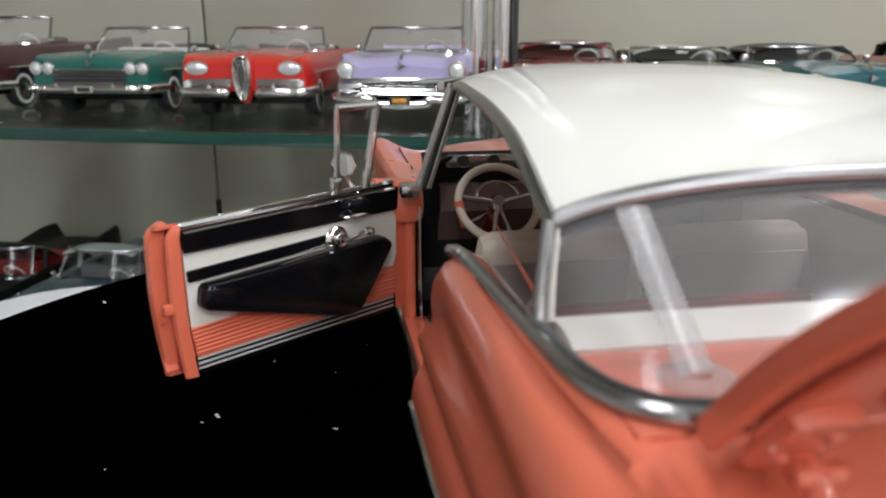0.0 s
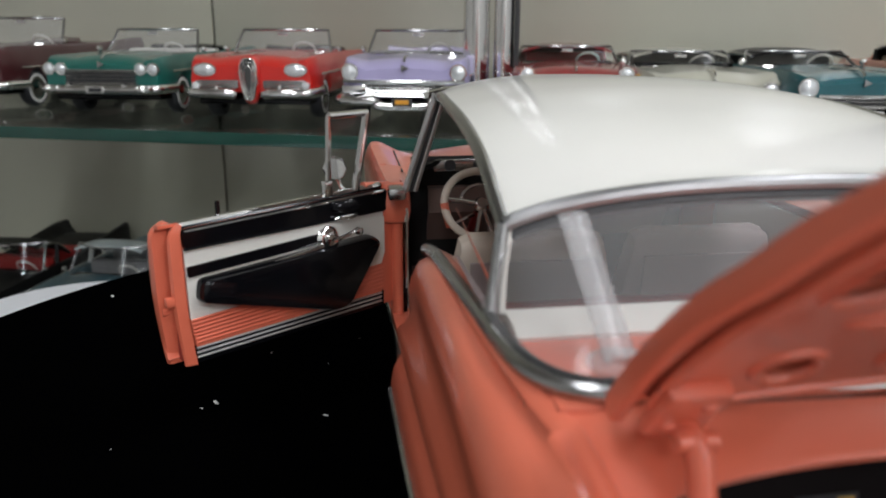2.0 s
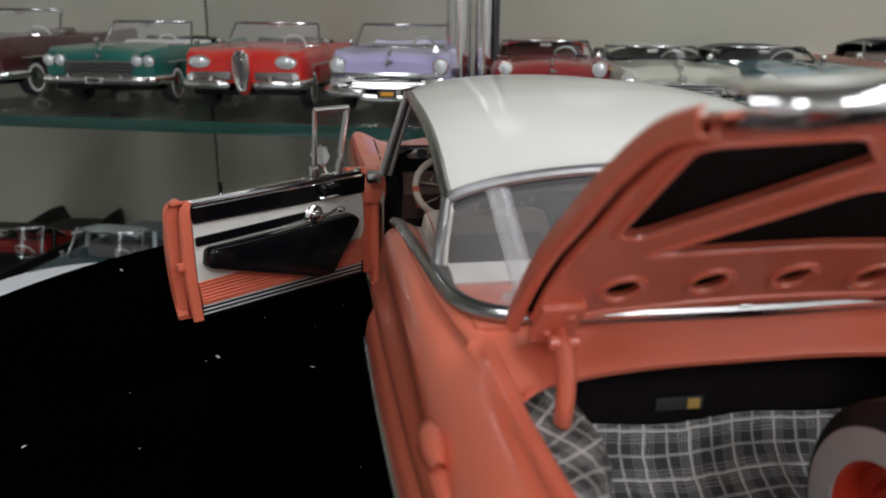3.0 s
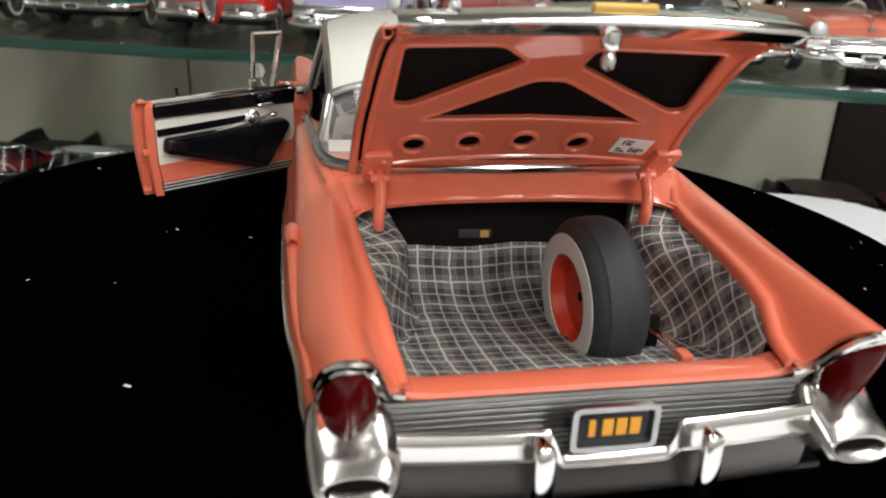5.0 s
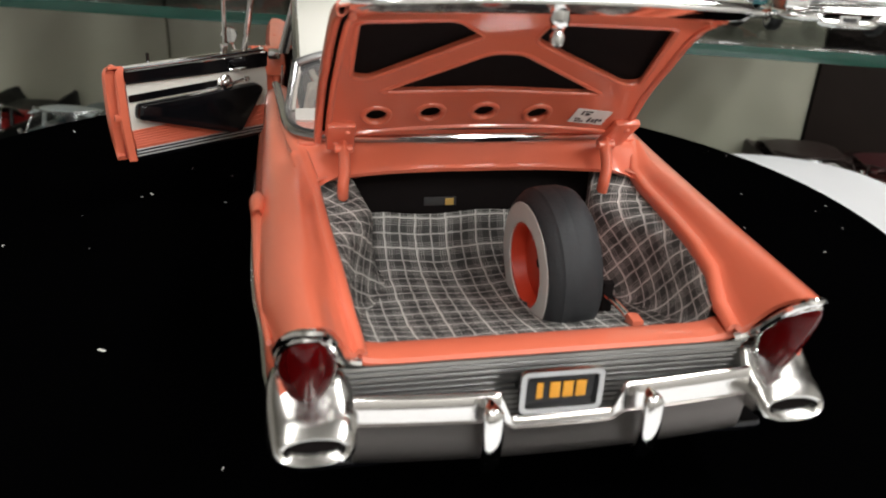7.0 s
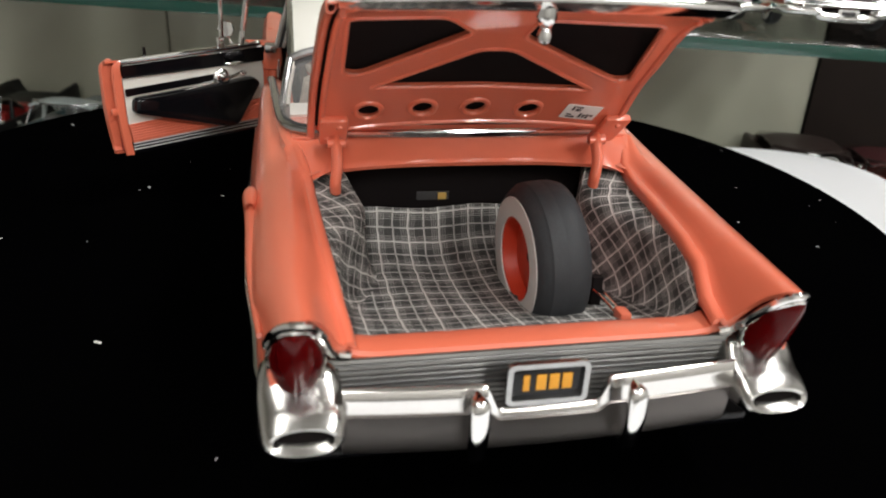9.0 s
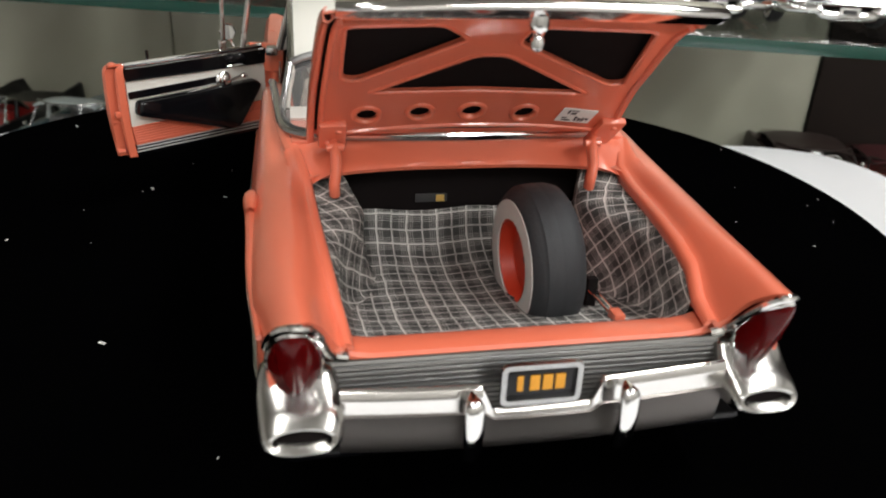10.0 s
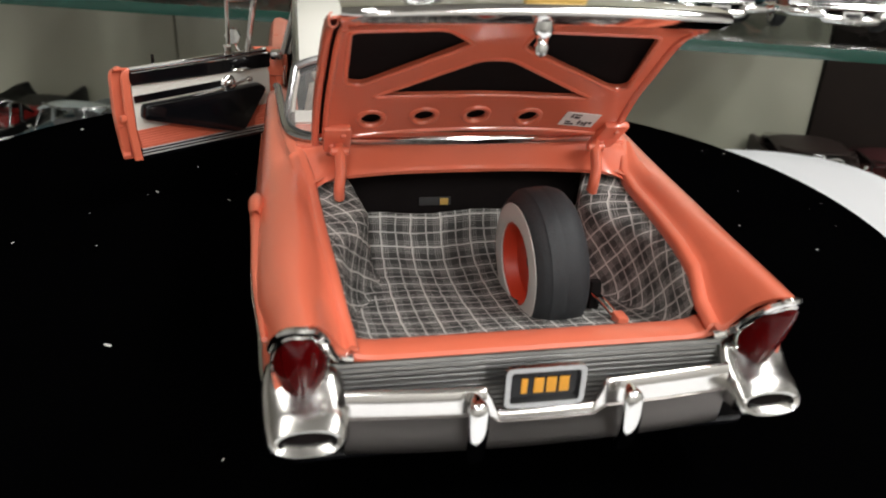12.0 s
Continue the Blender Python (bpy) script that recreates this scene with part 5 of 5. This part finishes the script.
# ---- the model cars on the shelves ----
def shelf_car(colour, label, at, yaw, roof=None, style="bar", lamps=((0.72, 0.70, 0.10),), crest=0.93, hood=0.90, width=0.96, length=5.2,
              interior=None, plate_mat=None, grille=(0.58, 0.36, 0.56), fin=0.0, two_tone=None, group="model cars on the shelves", roof_z=1.42, top_mat=None, ws_top=1.32, roof_end=3.85, frame_mat=None):
    """A 1950s model car; its nose at the origin, facing local -y. roof: None for an open car, else the roof's material."""
    t = thing("model_car", label, "model car", group)
    trim, frame_mat = interior or MAUVE, frame_mat or DULL
    open_top = roof is None
    YW, YB = 1.72, 3.55                     # cabin from, to

    def ring(y, cabin):
        k = y / length
        front = max(0.0, 1 - y / 0.34)
        back = max(0.0, (y - length + 0.4) / 0.4)
        w = width * (1 - 0.075 * front**2 - 0.06 * back**2)
        zc = crest - 0.05 * front**2 - 0.04 * back + 0.03 * math.sin(math.pi * k) + fin * max(0.0, (y - 3.2) / 2.0)
        hz = hood - 0.13 * front**2 - 0.10 * back + 0.05 * min(1.0, y / 1.6)
        low = 0.30 + 0.1 * front + 0.06 * back
        arch = max((0.34**2 - (y - 0.92) ** 2), (0.34**2 - (y - 4.0) ** 2), 0.0)
        sill = max(low, 0.20 + math.sqrt(arch) * 1.25 if arch else 0.0)
        side = [(w - 0.10, sill), (w - 0.02, max(sill + 0.02, 0.42)), (w, max(sill + 0.04, 0.58)), (w - 0.02, max(sill + 0.06, 0.70)), (w - 0.03, zc - 0.07), (w - 0.07, zc), (w - 0.15, zc - 0.005)]
        if cabin:
            return side + [(0.76, zc - 0.02), (0.74, zc - 0.06), (0.70, 0.50), (0.3, 0.46), (0, 0.46)]
        return side + [(0.68, (zc + hz) / 2 - 0.015), (0.56, hz - 0.005), (0.40, hz + 0.015), (0.2, hz + 0.028), (0, hz + 0.032)]

    ys = [(0.0, 0), (0.03, 0), (0.1, 0), (0.22, 0)] + [(y, 0) for y in steps(0.36, YW - 0.02, 12)] + [(YW, 1)] + [(y, 1) for y in steps(YW + 0.1, YB - 0.1, 6)] + [(YB, 1), (YB + 0.02, 0)] + [(y, 0) for y in steps(YB + 0.12, length - 0.05, 14)] + [(length, 0)]
    bm = bmesh.new()
    rings = []
    for y, c in ys:
        h = ring(y, c)
        rings.append([(-x, y, z) for x, z in h] + [(x, y, z) for x, z in reversed(h[:-1])])
    loft(bm, rings)
    for f in (rings[0], rings[-1]):
        bm.faces.new([bm.verts.new(p) for p in f])
    bmesh.ops.remove_doubles(bm, verts=bm.verts, dist=0.0005)
    body = part("body", bm, colour, t, sharp=40)
    if two_tone:
        for s in (-1, 1):
            bm = bmesh.new()
            tube(bm, [(s * (width - 0.005), y, 0.72 - 0.02 * y) for y in steps(0.5, 4.8, 12)], 0.03, 6, 0.5)
            part("side_flash", bm, two_tone, t)
    else:
        for s in (-1, 1):
            bm = bmesh.new()
            tube(bm, [(s * (width + 0.0), y, 0.66) for y in steps(0.45, 4.8, 12)], 0.014, 6)
            part("side_moulding", bm, CHROME, t)
    bm = bmesh.new()
    block(bm, (-width + 0.12, 0.15, 0.2), (width - 0.12, length - 0.15, 0.3), 0.03)
    part("underbody", bm, BLACK, t)
    for s in (-1, 1):
        for y in (0.92, 4.0):
            road_wheel(t, (s * (width - 0.16), y, 0.27), 0.33, 0.2, s)
    # cabin
    for y0, y1, z in ((2.35, 2.6, 0.98), (3.2, 3.5, 0.96)):
        bm = bmesh.new()
        block(bm, (-0.68, y0, 0.47), (0.68, y1, z), 0.06)
        part("seat", bm, trim, t)
    bm = bmesh.new()
    block(bm, (-0.72, YW, 0.80), (0.72, YW + 0.22, crest + 0.02), 0.04)
    part("dashboard", bm, trim if open_top else BLACK, t)
    bm = bmesh.new()
    c = Vector((0.36, YW + 0.36, crest + 0.02))
    tl = Matrix.Translation(c) @ Matrix.Rotation(radians(-55), 4, "X")
    tube(bm, [tl @ Vector((0.2 * math.cos(w), 0.2 * math.sin(w), 0)) for w in steps(0, 2 * math.pi, 24)[:-1]], 0.018, 6, closed=True)
    part("steering_wheel", bm, IVORY, t)
    # windscreen
    top_z = ws_top if open_top else roof_z - 0.05
    rows = []
    for s in steps(0, 1, 5):
        rows.append([(x * (0.86 - 0.10 * s), YW - 0.16 + 0.34 * abs(x) ** 2.5 + 0.34 * s, crest + 0.0 + (top_z - crest) * s) for x in steps(-1, 1, 18)])
    bm = bmesh.new()
    loft(bm, rows)
    part("windscreen", bm, MILKY_SHEEN if open_top else CLEAR, t).visible_shadow = False
    bm = bmesh.new()
    tube(bm, [rows[i][0] for i in range(5)] + rows[5] + [rows[i][-1] for i in range(4, -1, -1)], 0.024, 8)
    part("windscreen_frame", bm, frame_mat, t)
    bm = bmesh.new()
    tube(bm, [(p[0] * 1.0, p[1] - 0.03, p[2] + 0.01) for p in rows[0]], 0.022, 6)
    part("cowl_moulding", bm, CHROME, t)
    bm = bmesh.new()
    block(bm, (-0.10, YW + 0.26, top_z - 0.10), (0.10, YW + 0.29, top_z - 0.03), 0.01)
    part("mirror", bm, CHROME, t)
    for s in (-1, 1):
        bm = bmesh.new()
        lathe(bm, [(0.004, -0.06), (0.04, -0.05), (0.055, 0.0), (0.05, 0.02), (0.004, 0.025)], 12, "y", (s * (width - 0.02), YW + 0.15, crest + 0.08))
        part("door_mirror", bm, CHROME, t)
    if not open_top:
        def rr(y, drop=0.0):
            e = max(0.0, (y - roof_end + 0.75) / 0.75)
            zz = roof_z - 0.03 * ((y - 2.7) / 0.8) ** 2 - 0.38 * e**2.2 - drop
            w = 0.76 + 0.03 * e
            return [(x * w, y, zz - 0.10 * abs(x) ** 3.2) for x in steps(-1, 1, 16)]
        bm = bmesh.new()
        loft(bm, [rr(y) for y in steps(YW + 0.26, roof_end, 14)])
        part("roof", thicken(bm, 0.03), roof, t)
        for s in (-1, 1):
            bm = bmesh.new()
            tube(bm, [(rr(y)[0 if s < 0 else -1]) for y in steps(YW + 0.26, roof_end, 12)], 0.02, 6)
            part("drip_moulding", bm, frame_mat, t)
            bm = bmesh.new()
            tube(bm, [(s * 0.80, roof_end - 0.5, crest + 0.02), (s * 0.775, roof_end - 0.4, roof_z - 0.18)], 0.05, 8)
            part("rear_pillar", bm, roof, t)
        bm = bmesh.new()
        loft(bm, [[(x * 0.78, roof_end + 0.05, crest) for x in steps(-1, 1, 8)], [(x * 0.74, roof_end - 0.3, roof_z - 0.1) for x in steps(-1, 1, 8)]])
        part("rear_window", bm, CLEAR, t).visible_shadow = False
    else:
        bm = bmesh.new()
        loft(bm, [[(x, y, z + 0.02 * math.sin(6 * x)) for x in steps(-0.74, 0.74, 12)] for y, z in ((3.45, 0.90), (3.5, 1.0), (3.65, 1.03), (3.85, 1.0), (3.95, 0.92))])
        part("folded_top", thicken(bm, 0.03), top_mat or BLACK, t)
    # lamps: round ones, or one broad oval housing on each side
    for x, z, r in lamps:
        for s in (-1, 1):
            wide = 1.9 if style == "ring" else 1.0
            bm = bmesh.new()
            lathe(bm, [(0.004, -0.05), (r * 0.6, -0.04), (r * 0.95, -0.01), (r, 0.06)], 20, "y", (s * x, 0.0, z), (wide, 1, 1))
            lamp_ = part("headlamp", bm, LAMP_CLEAR, t)
            bm = bmesh.new()
            tube(bm, [(s * x + r * wide * 1.04 * math.cos(w), -0.012, z + r * 1.05 * math.sin(w)) for w in steps(0, 2 * math.pi, 24)[:-1]], 0.016, 6, closed=True, up=(0, 1, 0))
            part("rim", bm, CHROME, lamp_)
            bm = bmesh.new()
            tube(bm, [(s * x, 0.03, z + r * 0.2), (s * x, 0.14, z + r * 0.4), (s * x, 0.44, z + r * 0.55)], lambda q: r * (1.08 - 0.45 * q) * min(wide, 1.5), 14, flat=1.0 / min(wide, 1.5))
            part("lamp_hood", bm, colour, t)
    # nose
    gw, g0, g1 = grille
    if style == "ring":
        def egg(k, z0, h, n=30):
            return [(k * (0.112 + 0.03 * math.sin(w)) * math.copysign(abs(math.cos(w)) ** 0.7, math.cos(w)), z0 + h * math.sin(w)) for w in steps(0, 2 * math.pi, n)[:-1]]
        bm = bmesh.new()
        loft(bm, [[(x, y, z) for x, z in egg(k, 0.58, h)] for k, h, y in ((1.45, 0.37, 0.10), (1.42, 0.365, 0.0), (1.30, 0.345, -0.07), (1.1, 0.31, -0.095), (0.1, 0.03, -0.096))], closed=True, cap=True)
        part("nose", bm, colour, t)
        for k, h, r_, y in ((1.05, 0.305, 0.020, -0.105), (0.80, 0.255, 0.012, -0.112), (0.52, 0.20, 0.012, -0.118)):
            bm = bmesh.new()
            tube(bm, [(x, y, z) for x, z in egg(k, 0.59, h)], r_, 8, closed=True, up=(0, 1, 0))
            part("grille_ring", bm, CHROME, t)
        bm = bmesh.new()
        loft(bm, [[(x, y, z) for x, z in egg(k, 0.59, h)] for k, h, y in ((1.0, 0.29, -0.098), (0.1, 0.03, -0.104))], closed=True, cap=True)
        part("grille_mesh", bm, RIBBED, t)
        for s in (-1, 1):
            bm = bmesh.new()
            block(bm, (s * 0.52 - 0.33, -0.03, 0.45), (s * 0.52 + 0.33, 0.05, 0.58), 0.02)
            part("side_grille", bm, DULL, t)
            for k in range(4):
                bm = bmesh.new()
                tube(bm, [(s * 0.52 - 0.32, -0.035, 0.475 + 0.027 * k), (s * 0.52 + 0.32, -0.035, 0.475 + 0.027 * k)], 0.006, 6)
                part("grille_bar", bm, CHROME, t)
            bm = bmesh.new()
            tube(bm, spline([(s * 0.24, -0.10, 0.37), (s * 0.34, -0.15, 0.39), (s * 0.7, -0.13, 0.39), (s * 0.93, -0.02, 0.39), (s * 1.0, 0.35, 0.40)], 5), 0.075, 12)
            part("bumper", bm, CHROME, t)
            bm = bmesh.new()
            lathe(bm, [(0.004, -0.20), (0.03, -0.19), (0.034, -0.12)], 12, "y", (s * 0.48, 0, 0.44), (1, 1, 2.2))
            part("bumper_guard", bm, CHROME, t)
            bm = bmesh.new()
            lathe(bm, [(0.004, -0.07), (0.05, -0.06), (0.06, 0.0)], 14, "y", (s * 0.85, 0, 0.50))
            part("side_lamp", bm, LAMP_CLEAR, t)
    else:
        bm = bmesh.new()
        block(bm, (-gw, -0.02, g0), (gw, 0.06, g1), 0.02)
        part("grille", bm, GASKET, t)
        n = max(3, int((g1 - g0) / 0.045))
        for k in range(n):
            z = g0 + (g1 - g0) * (k + 0.5) / n
            bm = bmesh.new()
            tube(bm, [(-gw, -0.028, z), (gw, -0.028, z)], 0.010 if style == "mesh" else 0.013, 6)
            part("grille_bar", bm, DULL if style == "mesh" else CHROME, t)
        bm = bmesh.new()
        tube(bm, [(x, -0.03, z) for x, z in ((-gw, g0), (-gw, g1), (gw, g1), (gw, g0))], 0.02, 8, closed=True, up=(0, 1, 0))
        part("grille_frame", bm, CHROME, t)
        dip = 0.07 if style in ("dip", "chrome_face") else 0.0
        bz = g0 - 0.07
        bm = bmesh.new()
        tube(bm, spline([(-1.0, 0.5, bz), (-0.97, 0.05, bz), (-0.75, -0.13, bz), (-0.42, -0.16, bz), (-0.34, -0.17, bz - dip), (0.34, -0.17, bz - dip), (0.42, -0.16, bz), (0.75, -0.13, bz), (0.97, 0.05, bz), (1.0, 0.5, bz)], 5), 0.075, 12)
        part("bumper", bm, CHROME, t)
        if style == "chrome_face":
            bm = bmesh.new()
            tube(bm, spline([(-0.9, -0.02, g1 + 0.03), (-0.5, -0.07, g1 + 0.03), (0, -0.085, g1 + 0.03), (0.5, -0.07, g1 + 0.03), (0.9, -0.02, g1 + 0.03)], 5), 0.03, 8)
            part("grille_header", bm, CHROME, t)
            for s in (-1, 1):
                bm = bmesh.new()
                block(bm, (s * 0.74 - 0.18, -0.06, g0 + 0.02), (s * 0.74 + 0.18, 0.03, g1 - 0.02), 0.03)
                part("bumper_wing", bm, CHROME, t)
        if style == "mesh":
            for s in (-1, 1):
                for x in (0.66, 0.84):
                    bm = bmesh.new()
                    lathe(bm, [(0.004, -0.24), (0.04, -0.22), (0.07, -0.15), (0.075, -0.08)], 14, "y", (s * x, 0, bz + 0.01))
                    part("bumper_bullet", bm, CHROME, t)
        for s in (-1, 1):
            bm = bmesh.new()
            lathe(bm, [(0.004, -0.225), (0.03, -0.215), (0.036, -0.12)], 12, "y", (s * 0.45, 0, bz + 0.02), (1, 1, 2.4))
            part("bumper_guard", bm, CHROME, t)
        bm = bmesh.new()
        block(bm, (-0.15, -0.262, bz - 0.06), (0.15, -0.245, bz + 0.06), 0.008)
        holder = part("number_plate", bm, CHROME if plate_mat is None else GASKET, t)
        bm = bmesh.new()
        block(bm, (-0.10, -0.268, bz - 0.03), (0.10, -0.263, bz + 0.03), 0.002)
        part("print", bm, plate_mat or GASKET, holder)
    bm = bmesh.new()
    tube(bm, spline([(0, 0.05, hood - 0.02), (0, 0.16, hood + 0.055), (0, 0.5, hood + 0.06)], 5), 0.018, 8)
    part("hood_ornament", bm, CHROME, t)
    bm = bmesh.new()
    lathe(bm, [(0.004, -0.045), (0.07, -0.04), (0.08, 0.0)], 3, "y", (0, 0.0, hood - 0.10), (1, 1, 0.8))
    part("badge", bm, DULL, t)
    for s in (-1, 1):
        bm = bmesh.new()
        lathe(bm, [(0.07, length - 0.06), (0.07, length + 0.02), (0.004, length + 0.05)], 14, "y", (s * 0.78, 0, 0.72))
        part("tail_lamp", bm, LENS_RED, t)
    bm = bmesh.new()
    tube(bm, spline([(-0.98, length - 0.5, 0.42), (-0.9, length + 0.05, 0.42), (0, length + 0.1, 0.42), (0.9, length + 0.05, 0.42), (0.98, length - 0.5, 0.42)], 5), 0.07, 10)
    part("rear_bumper", bm, CHROME, t)
    u, v, z = at[0], at[1], at[2] + 0.06
    t.matrix_world = Matrix.Translation(cab(u, v, z) * S) @ Matrix.Rotation(radians(TURN + yaw), 4, "Z")
    return t


MAROON = paint("maroon_paint", (0.06, 0.013, 0.015))
GREEN = paint("green_paint", (0.008, 0.115, 0.092))
RED = paint("red_paint", (0.58, 0.018, 0.010))
LILAC = paint("lilac_paint", (0.42, 0.38, 0.60))
CHERRY = paint("cherry_paint", (0.24, 0.010, 0.013))
CREAM = paint("cream_paint", (0.45, 0.44, 0.36))
TEAL = paint("teal_paint", (0.005, 0.085, 0.10))
SALMON = paint("salmon_paint", (0.62, 0.16, 0.09))
JET = surface("black_paint", (0.004, 0.004, 0.004), 0.42, spread=0.1, scale=20, spec=0.25)
SKYWHITE = paint("pale_blue_roof", (0.55, 0.62, 0.62))
SLATE = paint("slate_blue_paint", (0.05, 0.10, 0.12))
UMBER = surface("umber_paint", (0.028, 0.017, 0.015), 0.5, spread=0.1, scale=20, spec=0.25)
GREYIN = surface("grey_interior", (0.2, 0.2, 0.2), 0.6)

Z = SHELF_Z
shelf_car(MAROON, "dark maroon open 1950s model car on a glass shelf", (-8.75, 1.9, Z), 4, interior=WINE, lamps=((0.74, 0.78, 0.12),), grille=(0.55, 0.44, 0.62), style="bar", fin=0.16, crest=1.02, hood=0.98, ws_top=1.52)
shelf_car(GREEN, "metallic green open model car with twin headlamps", (-5.62, 1.45, Z), 6, style="mesh", lamps=((0.66, 0.70, 0.085), (0.86, 0.70, 0.085)), grille=(0.58, 0.46, 0.68), interior=IVORY, fin=0.12, hood=0.87, crest=0.90, width=1.0)
shelf_car(RED, "bright red open model car with an upright oval grille", (-2.98, 1.25, Z), 7, style="ring", lamps=((0.70, 0.73, 0.085),), interior=WINE, width=1.0)
shelf_car(LILAC, "pale lilac open model car with a chrome face", (-0.60, 1.3, Z), 6, style="chrome_face", lamps=((0.80, 0.72, 0.11),), grille=(0.62, 0.38, 0.56), plate_mat=AMBER, interior=GREYIN, top_mat=LILAC, hood=0.88)
shelf_car(CHERRY, "cherry red hardtop model car with a dark roof", (1.90, 1.7, Z), 6, roof=CHERRY, style="bar", interior=WINE, roof_z=1.12, crest=0.79, hood=0.77)
shelf_car(CREAM, "cream hardtop model car with round headlamps", (3.80, 1.35, Z), 8, roof=CREAM, style="bar", interior=GREYIN, two_tone=GOLD, roof_z=1.06, crest=0.77, hood=0.74, lamps=((0.76, 0.52, 0.11),))
shelf_car(TEAL, "dark teal hardtop model car with a chrome face", (5.68, 1.25, Z), 11, roof=JET, style="dip", lamps=((0.76, 0.60, 0.12),), grille=(0.62, 0.34, 0.50), interior=GREYIN, roof_z=1.08, crest=0.80, hood=0.77)
shelf_car(SALMON, "salmon model car with a dark roof and broad chrome bumper", (7.66, 1.2, Z), 0, roof=JET, style="chrome_face", lamps=((0.76, 0.66, 0.12),), grille=(0.60, 0.36, 0.54), interior=BEIGE, roof_z=1.22, crest=0.85, hood=0.82)
shelf_car(JET, "black hardtop model car with a red interior on the lower shelf", (-9.62, 1.5, LOW_Z), 2, roof=JET, style="bar", interior=WINE, roof_z=1.42, crest=0.82, hood=0.80, roof_end=2.95, fin=0.3)
shelf_car(SLATE, "slate blue model car with pale roof on the lower shelf", (-7.32, 1.6, LOW_Z), 2, roof=SKYWHITE, style="bar", interior=GREYIN, roof_z=1.44, crest=0.84, hood=0.82, roof_end=3.05)
shelf_car(UMBER, "dark brown tall-roofed model car on the lower shelf", (8.92, 2.45, LOW_Z), 0, roof=UMBER, style="bar", interior=GREYIN, roof_z=1.58, crest=1.24, hood=1.2, width=0.94, length=4.4, frame_mat=UMBER)
shelf_car(MAROON, "maroon hardtop model car on the lower shelf", (10.86, 2.45, LOW_Z), 0, roof=MAROON, style="bar", interior=WINE, roof_z=1.44, crest=1.05, hood=1.02, width=0.94, length=4.4, frame_mat=UMBER)
